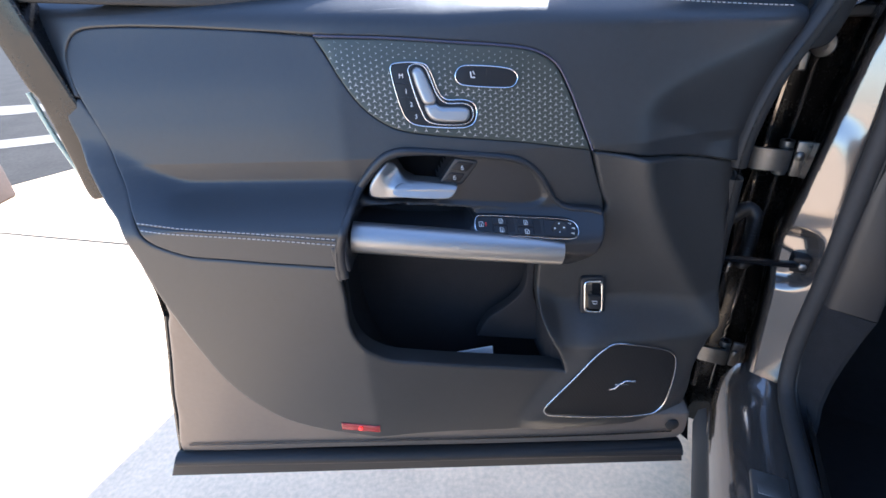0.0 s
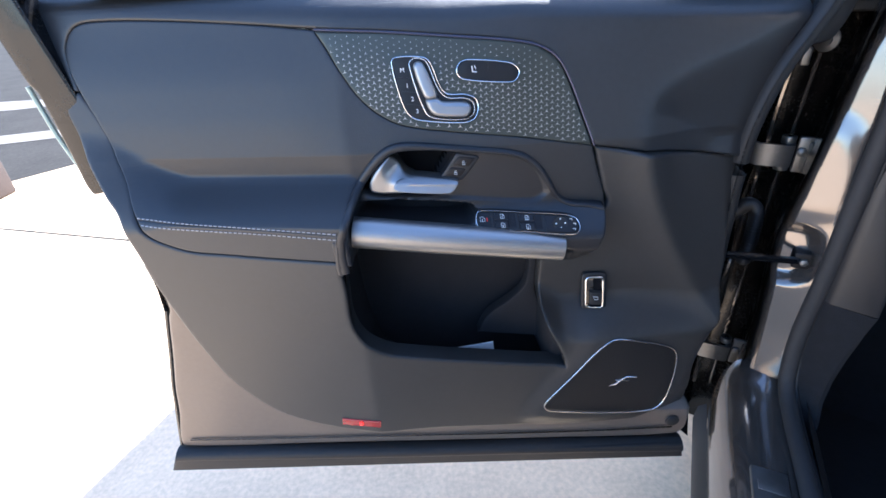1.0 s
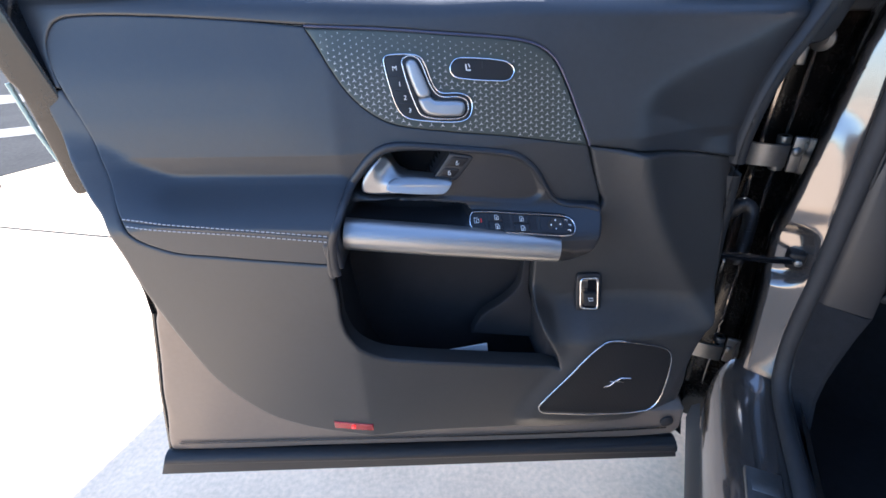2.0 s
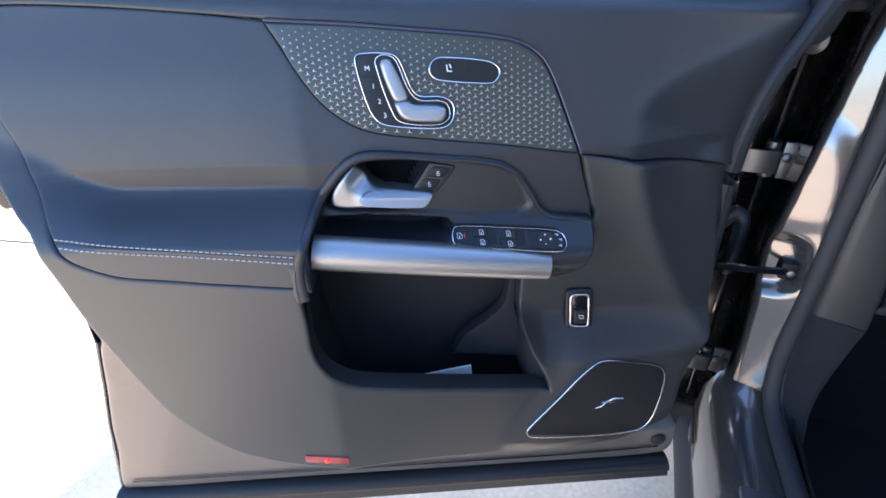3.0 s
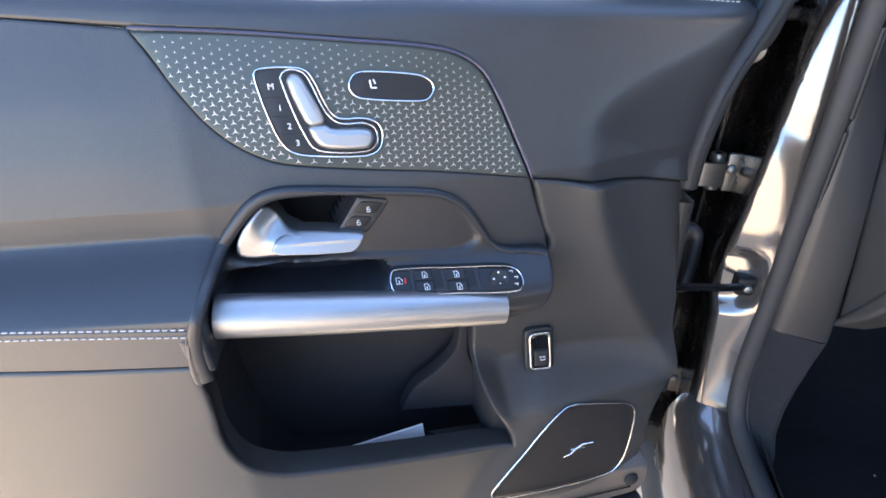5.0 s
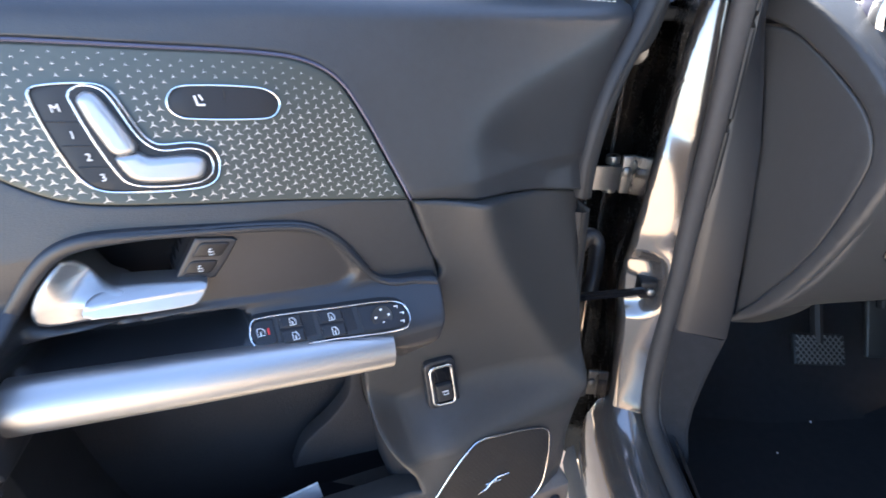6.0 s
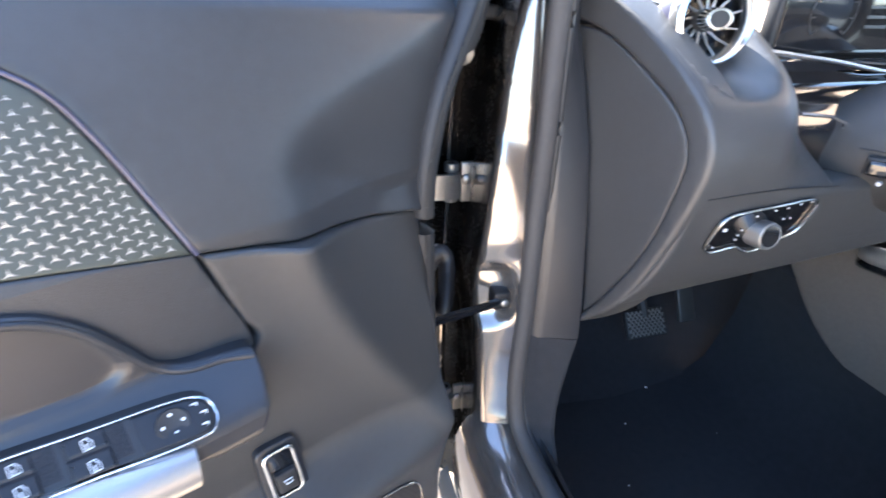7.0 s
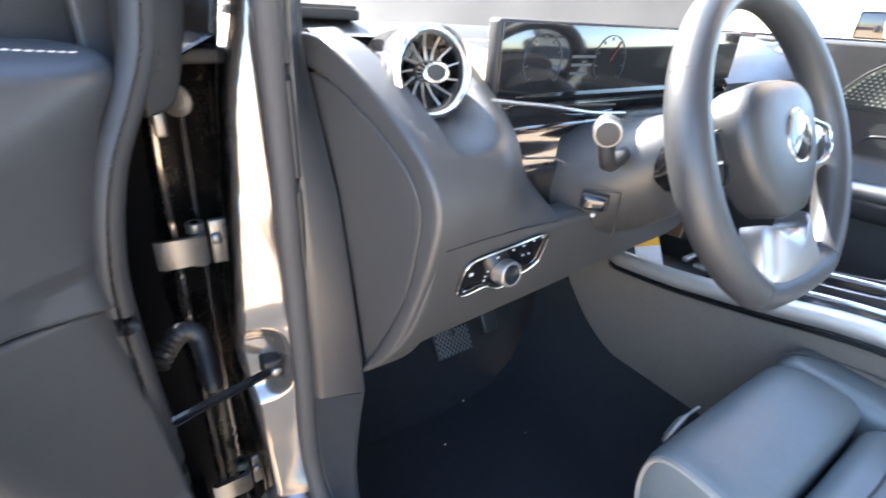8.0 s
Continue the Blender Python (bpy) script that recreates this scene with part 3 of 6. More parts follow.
# three-pointed marks of the film, one mesh
d_line = spline(DECOR_LINE, 0.004)
d_line = d_line if area2(d_line) > 0 else d_line[::-1]
SEAT_LINE = [(-0.083, 1.150), (-0.077, 1.155), (-0.042, 1.154), (-0.031, 1.148), (-0.017, 1.114), (-0.008, 1.105), (0.017, 1.103), (0.031, 1.097), (0.0345, 1.085), (0.029, 1.071), (0.013, 1.066), (-0.048, 1.0725), (-0.063, 1.080), (-0.073, 1.100)]
HEAT_LINE = [(0.006, 1.135), (0.012, 1.1445), (0.024, 1.147), (0.079, 1.1405), (0.091, 1.134), (0.0935, 1.126), (0.087, 1.117), (0.075, 1.1155), (0.018, 1.122), (0.009, 1.127)]
seat_line, heat_line = spline(SEAT_LINE, 0.004), spline(HEAT_LINE, 0.004)
marks = []
for i in range(-16, 18):
    for j in range(-4, 56):
        a, b = 0.0156 * (i + 0.5 * (j % 2)), 1.016 + 0.0041 * j
        marks.append((a, b - 0.09 * a))
q = np.array(marks)
depth_in = edge_distance(q, d_line)
ok = inside(q, d_line) & (depth_in > 0.004) & ~inside(q, seat_line) & (edge_distance(q, seat_line) > 0.003) & ~inside(q, heat_line) & (edge_distance(q, heat_line) > 0.003)
bm = bmesh.new()
for (a, b), deep in zip(q[ok], depth_in[ok]):
    top_fade = np.clip((1.178 - 0.09 * a - b) / 0.06, 0.0, 1) * np.clip((b + 0.10 * a - 1.026) / 0.02, 0.15, 1)
    s = 0.0012 + 0.0029 * float(top_fade)
    y = float(decor_depth(np.array([a]), np.array([b]))[0]) - 0.0006
    c = bm.verts.new((a, y, b))
    ring = []
    for k in range(6):
        ang = math.pi / 2 + k * math.pi / 3
        rad = s if k % 2 == 0 else s * 0.135
        ring.append(bm.verts.new((a + rad * math.cos(ang), y, b + rad * math.sin(ang))))
    for k in range(6):
        bm.faces.new((c, ring[k], ring[(k + 1) % 6]))
tagged(part("pattern_marks", bm, STAR, decor, "small silver three-pointed printed marks", smooth=False), kind="stuff")


def pad(name, line, mat, parent, lift, depth=door_face, r=0.0015, label="", thick=0.008, cell=0.02):
    return relief(name, line, offset(depth, -lift), mat, parent, cell, r, thick, label, 0.003)


def shrink(line, d):
    ln = spline(line, 0.004)
    ln = ln if area2(ln) > 0 else ln[::-1]
    return inset(ln, d)[::2]


def front(x, y, z, tilt=0.0, lean=0.0):
    """The pose of writing on a face towards the cabin."""
    return pose(x, y, z, 90 + lean, tilt, 0)


# seat adjuster
seat_sw = pad("seat_adjuster", SEAT_LINE, KEYBLACK, door, 0.003, label="black panel with seat-shaped chrome switches and memory buttons")
band("chrome_ring", SEAT_LINE, offset(door_face, -0.003), 0.0019, CHROME, seat_sw, 0.002)
BACK_KNOB = [(-0.0535, 1.143), (-0.049, 1.1485), (-0.042, 1.1475), (-0.038, 1.143), (-0.0225, 1.106), (-0.0235, 1.102), (-0.036, 1.1005), (-0.042, 1.106)]
SEAT_KNOB = [(-0.0395, 1.099), (-0.034, 1.1015), (-0.023, 1.101), (-0.017, 1.0965), (0.016, 1.0935), (0.0235, 1.089), (0.0225, 1.079), (0.015, 1.0745), (-0.022, 1.0775), (-0.033, 1.0835)]
for line, wide in ((BACK_KNOB, 0.010), (SEAT_KNOB, 0.010)):
    knob = pad("seat_knob", line, SILVER, seat_sw, 0.013, r=0.005, thick=0.012, cell=0.004)
GROOVE = [(-0.059, 1.146), (-0.052, 1.1525), (-0.041, 1.1515), (-0.034, 1.146), (-0.020, 1.111), (-0.008, 1.100), (0.017, 1.098), (0.0275, 1.092), (0.028, 1.078), (0.016, 1.0705), (-0.026, 1.0735), (-0.040, 1.082)]
band("groove_ring", GROOVE, offset(door_face, -0.003), 0.0016, CHROME, seat_sw, 0.001)
for text, a, b in (("M", -0.069, 1.1385), ("1", -0.0635, 1.1185), ("2", -0.0575, 1.101), ("3", -0.052, 1.0845)):
    y = float(door_face(a, b)) - 0.0042
    writing("memory_mark", text, 0.0085, front(a, y, b), WHITE, seat_sw)
for a, b in ((-0.066, 1.1285), (-0.060, 1.110), (-0.054, 1.093)):
    tube("button_gap", [(a - 0.012, float(door_face(a, b)) - 0.0034, b + 0.0015), (a + 0.011, float(door_face(a, b)) - 0.0034, b - 0.0015)], 0.0005, DARK, seat_sw, 6)

# seat heating switch
heat = pad("heating_switch", HEAT_LINE, KEYBLACK, door, 0.003, label="oval black switch in a chrome ring")
band("chrome_ring", HEAT_LINE, offset(door_face, -0.003), 0.0019, CHROME, heat, 0.002)
hy = float(door_face(0.03, 1.135)) - 0.0045
tube("seat_mark", [(0.0275, hy, 1.139), (0.0285, hy, 1.1315), (0.034, hy, 1.131)], 0.001, WHITE, heat, 6)
tube("seat_mark", [(0.031, hy, 1.1395), (0.033, hy, 1.135)], 0.0008, WHITE, heat, 6)
tube("button_gap", [(0.050, hy + 0.001, 1.142), (0.050, hy + 0.001, 1.119)], 0.0005, DARK, heat, 6)

# handle module: frame with the latch recess, the pull cup and the switch shelf
RECESS = [(-0.137, 0.977), (-0.129, 0.997), (-0.108, 1.022), (-0.086, 1.032), (-0.013, 1.024), (-0.004, 1.0225), (-0.004, 1.0225), (-0.026, 0.988), (-0.034, 0.968), (-0.093, 0.969)]
CUP = [(-0.143, 0.955), (0.009, 0.943), (0.023, 0.935), (0.014, 0.922), (-0.149, 0.934)]
FLUSH = [(-0.086, 1.0365), (0.00, 1.0295), (0.078, 1.0185), (0.112, 1.003), (0.131, 0.974), (0.135, 0.953), (0.113, 0.943), (-0.02, 0.957), (-0.145, 0.970), (-0.132, 1.001), (-0.108, 1.027)]
module_depth = summed(module_face, dent(RECESS, 0.05, 0.012), dent(CUP, 0.05, 0.010), dent(FLUSH, 0.005, 0.008))
def oriented(line):
    ln = spline(line, 0.004)
    return ln if area2(ln) > 0 else ln[::-1]


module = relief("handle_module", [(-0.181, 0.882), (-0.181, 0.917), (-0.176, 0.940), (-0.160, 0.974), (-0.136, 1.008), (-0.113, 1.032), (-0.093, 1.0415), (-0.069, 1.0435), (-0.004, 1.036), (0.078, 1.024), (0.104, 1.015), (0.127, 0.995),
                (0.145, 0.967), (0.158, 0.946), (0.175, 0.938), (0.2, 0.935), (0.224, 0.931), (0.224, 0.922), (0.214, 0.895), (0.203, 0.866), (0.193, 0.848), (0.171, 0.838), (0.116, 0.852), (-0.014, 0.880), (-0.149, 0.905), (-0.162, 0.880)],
                module_depth, SATIN, door, 0.0042, 0.004, 0.05, "black armrest and handle surround", shade_zone=(inset(oriented(RECESS), 0.003), SHADEBLACK))
LATCH_BASE = [(-0.099, 1.0255), (-0.106, 1.020), (-0.121, 1.004), (-0.130, 0.987), (-0.129, 0.976), (-0.115, 0.9715), (-0.095, 0.971), (-0.07, 0.975), (-0.06, 0.985), (-0.062, 0.993), (-0.076, 0.9995), (-0.085, 1.012), (-0.092, 1.022)]
handle = relief("latch_handle", LATCH_BASE, lambda x, z: 0.682 + 0.018 * step(-0.112, -0.085, x) * step(0.985, 1.012, z) - 0.006 * step(-0.105, -0.075, x) * step(1.0, 0.985, z), SILVER, door, 0.004, 0.004, 0.03, "satin silver door latch handle")
relief("latch_lever", [(-0.094, 0.984), (-0.090, 0.9905), (-0.080, 0.9945), (-0.066, 0.9955), (-0.004, 0.987), (0.001, 0.985), (-0.004, 0.976), (-0.013, 0.9705), (-0.088, 0.9775), (-0.094, 0.981)],
       lambda x, z: 0.667 + 0.45 * np.clip(z - 0.970 + 0.07 * (x + 0.09), 0, 0.016) + 1.6 * np.maximum(z - (0.9885 - 0.07 * (x + 0.09)), 0), SILVER, handle, 0.0025, 0.0015, 0.022)
RING = [(-0.1715, 0.884), (-0.1725, 0.915), (-0.1685, 0.940), (-0.1535, 0.974), (-0.130, 1.005), (-0.108, 1.0275), (-0.091, 1.0365), (-0.069, 1.0385), (-0.004, 1.031), (0.076, 1.0195), (0.102, 1.0105), (0.1235, 0.991), (0.1415, 0.963), (0.155, 0.943), (0.172, 0.9345), (0.20, 0.9315), (0.221, 0.9275)]
ring_pts = spline(RING, 0.006, False)
ring_rad = [0.0028 + 0.0030 * float(step(-0.02, -0.09, a)) + (0.0015 * float(step(0.95, 0.92, b)) if a < 0 else 0.0) for a, b in ring_pts]
tube("surround_frame", [(float(a), min(float(door_face(a - 0.008, b)), float(module_face(a, b)), float(module_face(a + 0.01, b))) - 0.0005, float(b)) for a, b in ring_pts], ring_rad, SATIN, module, 14, flat=0.55, up=(0, 1, 0))
relief("pull_cup", [(-0.137, 0.951), (0.007, 0.940), (0.018, 0.934), (0.010, 0.926), (-0.143, 0.938)], lambda x, z: module_depth(x, z) - 0.0015, DEEPSHADE, door, 0.006, 0.0, 0.0)
locks = relief("lock_panel", [(0.000, 1.0245), (0.000, 1.0245), (0.030, 1.0185), (0.033, 1.0150), (0.007, 0.9825), (0.003, 0.983), (-0.024, 0.990), (-0.024, 0.990)],
               offset(module_face, 0.002), SATIN, door, 0.02, 0.002, 0.02, "lock and unlock buttons")
for line in (rounded([(0.0035, 1.0200), (0.0275, 1.0155), (0.0165, 1.0032), (-0.0070, 1.0075)], 0.003), rounded([(-0.0085, 1.0042), (0.0140, 1.0000), (0.0045, 0.9882), (-0.0180, 0.9926)], 0.003)):
    pad("lock_button", line, KEYBLACK, locks, -0.0005, module_face, 0.0015)
for a, b in ((0.010, 1.0105), (-0.002, 0.9962)):
    y = float(module_face(a, b)) - 0.0012
    tube("padlock_mark", [(a - 0.0019, y, b + 0.0003), (a + 0.0019, y, b - 0.0001), (a + 0.0019, y, b - 0.0028), (a - 0.0019, y, b - 0.0024)], 0.00045, WHITE, locks, 6, closed=True)
    tube("padlock_mark", [(a - 0.0013, y, b + 0.0003), (a - 0.0010, y, b + 0.0028), (a + 0.0012, y, b + 0.0026)], 0.00045, WHITE, locks, 6)

# silver pull bar
bar_a, bar_b = Vector((-0.159, 0.655, 0.9255)), Vector((0.154, 0.646, 0.881))
bar_pts = [bar_a.lerp(bar_b, t) for t in np.linspace(0, 1, 16)]
bar_rad = [0.0235] * 6 + [0.0235 - 0.0003 * i for i in range(8)] + [0.0207, 0.0200]
tube("pull_bar", bar_pts, bar_rad, SILVER, door, 28, "brushed silver pull bar", flat=1.0, up=(0, 0, 1))
relief("bar_bracket", [(-0.183, 0.952), (-0.176, 0.952), (-0.165, 0.945), (-0.161, 0.92), (-0.160, 0.894), (-0.160, 0.894), (-0.180, 0.894), (-0.180, 0.894), (-0.183, 0.92)], lambda x, z: 0.606 + 0.0 * x + 0.02 * step(0.93, 0.955, z), SATIN, door, 0.01, 0.004, 0.05)

# window switches
SWITCH = [(0.031, 0.9368), (0.104, 0.9311), (0.163, 0.9262), (0.176, 0.9216), (0.178, 0.9138), (0.170, 0.9072), (0.099, 0.9121), (0.032, 0.9173), (0.025, 0.9227), (0.026, 0.9324)]
sw_face = offset(module_face, -0.007)
sw = relief("window_switch_panel", SWITCH, sw_face, DARK, door, 0.008, 0.0015, 0.02, "black window switch panel with a chrome rim")
band("chrome_ring", SWITCH, offset(sw_face, -0.001), 0.0018, CHROME, sw, 0.002)


def icon(a, b, depth, w, h, mat, parent, name="window_mark"):
    """A small outlined window mark."""
    pts = [(a - w, b + h), (a + 0.2 * w, b + h), (a + w, b + 0.1 * h), (a + w, b - h), (a - w, b - h)]
    path = [(u, float(depth(u, v)) - 0.0008, v) for u, v in pts]
    tube(name, path, 0.00042, mat, parent, 6, closed=True, up=(0, 1, 0))
    tube(name, [(a - 0.1 * w, float(depth(a, b - h)) - 0.0008, b - h), (a - 0.1 * w, float(depth(a, b)) - 0.0008, b + 0.2 * h)], 0.0005, mat, parent, 6, up=(0, 1, 0))


for a, w in ((0.0515, 0.0215), (0.0885, 0.0235)):
    # Flat dark pads take the place of shaded wells.
    pad("switch_well", [(a - 0.001, 0.9345 - 0.083 * (a - 0.05)), (a - 0.001, 0.9345 - 0.083 * (a - 0.05)), (a + w + 0.011, 0.9325 - 0.083 * (a - 0.03)), (a + w + 0.011, 0.9325 - 0.083 * (a - 0.03)), (a + w + 0.011, 0.9185 - 0.083 * (a - 0.03)), (a + w + 0.011, 0.9185 - 0.083 * (a - 0.03)), (a - 0.001, 0.9180 - 0.083 * (a - 0.05)), (a - 0.001, 0.9180 - 0.083 * (a - 0.05))], DEEPSHADE, sw, 0.0006, sw_face, 0.0005)
    for k in (0, 1):
        b = 0.9305 - 0.0086 * k - 0.083 * (a - 0.05)
        line = [(a, b + 0.0036), (a, b + 0.0036), (a + w, b + 0.0020), (a + w, b + 0.0020), (a + w + 0.0005, b - 0.0062), (a + w + 0.0005, b - 0.0062), (a + 0.001, b - 0.0046), (a + 0.001, b - 0.0046)]
        lift = 0.0035 if k else 0.002
        key = pad("window_switch", line, KEYBLACK, sw, lift, sw_face, 0.0022, cell=0.006)
        icon(a + 0.013, b - 0.001, offset(sw_face, -lift), 0.0027, 0.0023, WHITE, key)
key = pad("lock_switch", [(0.0275, 0.932), (0.031, 0.9345), (0.047, 0.9332), (0.047, 0.9332), (0.047, 0.9185), (0.047, 0.9185), (0.034, 0.9195), (0.028, 0.9235)], KEYBLACK, sw, 0.002, sw_face, 0.001)
icon(0.0345, 0.9275, offset(sw_face, -0.002), 0.0034, 0.0024, WHITE, key, "lock_mark")
tube("lock_mark", [(0.0412, float(sw_face(0.041, 0.929)) - 0.003, 0.929), (0.0412, float(sw_face(0.041, 0.925)) - 0.003, 0.925)], 0.0008, REDPRINT, key, 6)
plate_line = [(0.128, 0.9275), (0.128, 0.9275), (0.162, 0.9247), (0.174, 0.9205), (0.1755, 0.9142), (0.1685, 0.909), (0.128, 0.9118), (0.128, 0.9118)]
mir = pad("mirror_switch", plate_line, KEYBLACK, sw, 0.0025, sw_face, 0.001)
tilt = Matrix.Translation((0.150, float(sw_face(0.150, 0.9185)) - 0.0025, 0.9185)) @ pose(0, 0, 0, 52, 0, 0)
lathe("mirror_dial", [(0.0115, -0.001), (0.0115, 0.001), (0.0105, 0.0022), (0.006, 0.0012), (0.0, 0.001)], tilt, DARK, mir, 28)
for a, b in ((0.0068, 0.0), (-0.0068, 0.0), (0.0, 0.0068), (0.0, -0.0068)):
    lathe("dial_mark", [(0.0012, 0.0), (0.0012, 0.0008)], tilt @ pose(a, b, 0.0013), WHITE, mir, 8)
for a, b in ((0.1665, 0.9222), (0.1705, 0.9175), (0.1685, 0.9125)):
    y = float(sw_face(a, b)) - 0.0032
    tube("mirror_mark", [(a - 0.002, y, b + 0.0012), (a + 0.002, y, b + 0.001), (a + 0.0014, y - 0.0006, b - 0.0012)], 0.0006, WHITE, mir, 6, up=(0, 1, 0))

# tailgate switch
BOOT = rounded([(0.2045, 0.8035), (0.2475, 0.8005), (0.2505, 0.729), (0.2055, 0.735)], 0.008)
boot_y = float(lower_depth(np.array([0.228]), np.array([0.767]))[0]) - 0.011
boot_face = lambda x, z: boot_y + 0.02 * (x - 0.228) + 0.16 * (z - 0.767)
boot = pad("tailgate_switch", BOOT, SATIN, door, 0.002, boot_face, 0.002, label="small rocker switch in a chrome frame")
FRAME_LINE = rounded([(0.2110, 0.7965), (0.2405, 0.7945), (0.2430, 0.737), (0.2130, 0.741)], 0.006)
pad("switch_face", FRAME_LINE, GLOSS, boot, 0.0035, boot_face)
band("chrome_ring", FRAME_LINE, offset(boot_face, -0.004), 0.0042, CHROME, boot, 0.002)
pad("rocker", [(0.2165, 0.772), (0.2165, 0.772), (0.2375, 0.770), (0.2375, 0.770), (0.2385, 0.745), (0.2385, 0.745), (0.218, 0.748), (0.218, 0.748)], DARK, boot, 0.009, boot_face, 0.002)
by = boot_y - 0.0105
tube("tailgate_mark", [(0.223, by, 0.763), (0.231, by, 0.762), (0.232, by, 0.757), (0.226, by, 0.757)], 0.0008, WHITE, boot, 6, closed=True)

# speaker
SPEAKER = [(0.1388, 0.5663), (0.1489, 0.5825), (0.1916, 0.6354), (0.2262, 0.6811), (0.2475, 0.6973), (0.2688, 0.6979), (0.3105, 0.6867), (0.3532, 0.6709), (0.3704, 0.6552), (0.3775, 0.6252), (0.3781, 0.5724), (0.3714, 0.5317), (0.3511, 0.5124), (0.2546, 0.5246), (0.154, 0.5505), (0.1418, 0.5571)]
speaker = pad("speaker_grille", SPEAKER, GRILLE, door, 0.001, lower_depth, 0.002, "black perforated speaker grille", cell=0.02)
band("chrome_ring", SPEAKER, offset(lower_depth, -0.002), 0.0027, CHROME, speaker, 0.0022)
sp_line = spline(SPEAKER, 0.006)
dots = np.array([(0.13 + 0.0062 * (i + 0.5 * (j % 2)), 0.50 + 0.0054 * j) for i in range(44) for j in range(37)])
dots = dots[inside(dots, sp_line) & (edge_distance(dots, sp_line) > 0.006)]
dy = lower_depth(dots[:, 0], dots[:, 1]) - 0.0012
bm = bmesh.new()
for (a, b), y in zip(dots, dy):
    bm.faces.new([bm.verts.new((a + 0.0017 * math.cos(k * math.pi / 3), y, b + 0.0017 * math.sin(k * math.pi / 3))) for k in range(6)])
tagged(part("grille_holes", bm, DARK, speaker, "rows of tiny round holes", smooth=False), kind="stuff")
ey = float(lower_depth(np.array([0.29]), np.array([0.6]))[0]) - 0.003
tube("emblem", [(0.256, ey, 0.591), (0.269, ey, 0.593), (0.278, ey, 0.603), (0.287, ey, 0.609), (0.305, ey, 0.607)], 0.0016, CHROME, speaker, 8)
tube("emblem", [(0.268, ey, 0.603), (0.293, ey, 0.600)], 0.0012, CHROME, speaker, 8)

# red reflector at the lower edge
refl = relief("reflector", [(-0.2245, 0.578), (-0.2245, 0.578), (-0.155, 0.577), (-0.155, 0.577), (-0.156, 0.562), (-0.156, 0.562), (-0.226, 0.562), (-0.226, 0.562)], lambda x, z: lower_face(x) - 0.002, RED, door, 0.03, 0.0015, 0.01, "red reflector with a small lamp")
lathe("lamp", [(0.004, 0.0), (0.0035, 0.003), (0.001, 0.0045)], pose(-0.19, float(lower_face(-0.19)) - 0.002, 0.571, 90), REDLIT, refl, 16)


# stitching
def stitches(name, line, depth, parent, gap=0.0072, length=0.0045, thick=0.0007):
    pts = spline(line, 0.0005, False)
    run = np.concatenate([[0], np.cumsum(np.linalg.norm(np.diff(pts, axis=0), axis=1))])
    bm = bmesh.new()
    for s in np.arange(0, run[-1] - length, gap):
        ends = [np.array([np.interp(s + d, run, pts[:, 0]), np.interp(s + d, run, pts[:, 1])]) for d in (0, length)]
        ys = [float(depth(np.array([e[0]]), np.array([e[1]]))[0]) - thick for e in ends]
        a, b = (Vector((e[0], y, e[1])) for e, y in zip(ends, ys))
        m = Matrix.Translation((a + b) / 2) @ (b - a).to_track_quat("X", "Z").to_matrix().to_4x4() @ Matrix.Diagonal(((b - a).length, thick * 1.6, thick * 1.6, 1))
        bmesh.ops.create_cube(bm, size=1, matrix=m)
    ob = part(name, bm, STITCH, parent, "row of pale grey stitches", smooth=False)
    return tagged(ob, kind="stuff")


stitches("stitching", [(-0.474, 0.962), (-0.394, 0.9585), (-0.291, 0.9545), (-0.171, 0.948)], offset(door_face, -0.0006), insert)
stitches("stitching", [(-0.468, 0.9535), (-0.394, 0.9495), (-0.291, 0.9455), (-0.171, 0.9385)], offset(door_face, 0.0005), insert)
stitches("stitching", [(-0.2, 1.262), (0.047, 1.241), (0.164, 1.229), (0.323, 1.211), (0.45, 1.199), (0.49, 1.196)], upper_depth, upper)

# papers in the pocket
relief("folded_paper", [(-0.085, 0.650), (-0.085, 0.650), (0.054, 0.668), (0.054, 0.668), (0.060, 0.58), (0.055, 0.58), (-0.064, 0.58), (-0.064, 0.58)], lambda x, z: 0.685 + 0.0 * x, PAPER, None, 0.05, 0.0, 0.003)
tagged(bpy.data.objects["folded_paper"], "white folded papers standing in the door pocket", "paper")

# ---- the car round the opening: right, ahead, up from the hinge axis ----
CAR_TURN = -28.0
CAR = Matrix.Translation((0.66, 0.83, 0)) @ pose(0, 0, 0, 0, 0, CAR_TURN)


def car_thing(name, base, label, category, group=""):
    return thing(name, base, label, category, group, axes=CAR)


def run(points):
    """A smooth line through points in space."""
    return [tuple(p) for p in spline(points, 0.02, False)]


def curve_of(keys):
    ks = np.array(keys, float)
    line = spline(ks, 0.004, False)
    order = np.argsort(line[:, 0])
    return lambda v: np.interp(v, line[order, 0], line[order, 1])


body = car_thing("crossover_car", (0.5, -0.6, 0.12), "bronze-grey metallic crossover car body with the front door open", "car")

# hinge pillar: painted rear face with the dished seat of the check strap
FACE = [(0.09, 1.32), (0.09, 1.32), (0.055, 1.32), (0.055, 1.32), (0.040, 1.24), (0.014, 1.134), (0.003, 1.035), (-0.008, 0.95), (-0.013, 0.90), (-0.021, 0.83), (-0.023, 0.775), (-0.017, 0.70), (-0.011, 0.60),
        (-0.008, 0.52), (-0.006, 0.44), (-0.006, 0.44), (0.09, 0.44), (0.09, 0.44), (0.085, 0.9), (0.08, 1.2)]
dish = dent([(-0.05, 0.812), (0.0, 0.822), (0.024, 0.815), (0.035, 0.775), (0.030, 0.735), (0.004, 0.716), (-0.05, 0.72)], 0.020, 0.030)
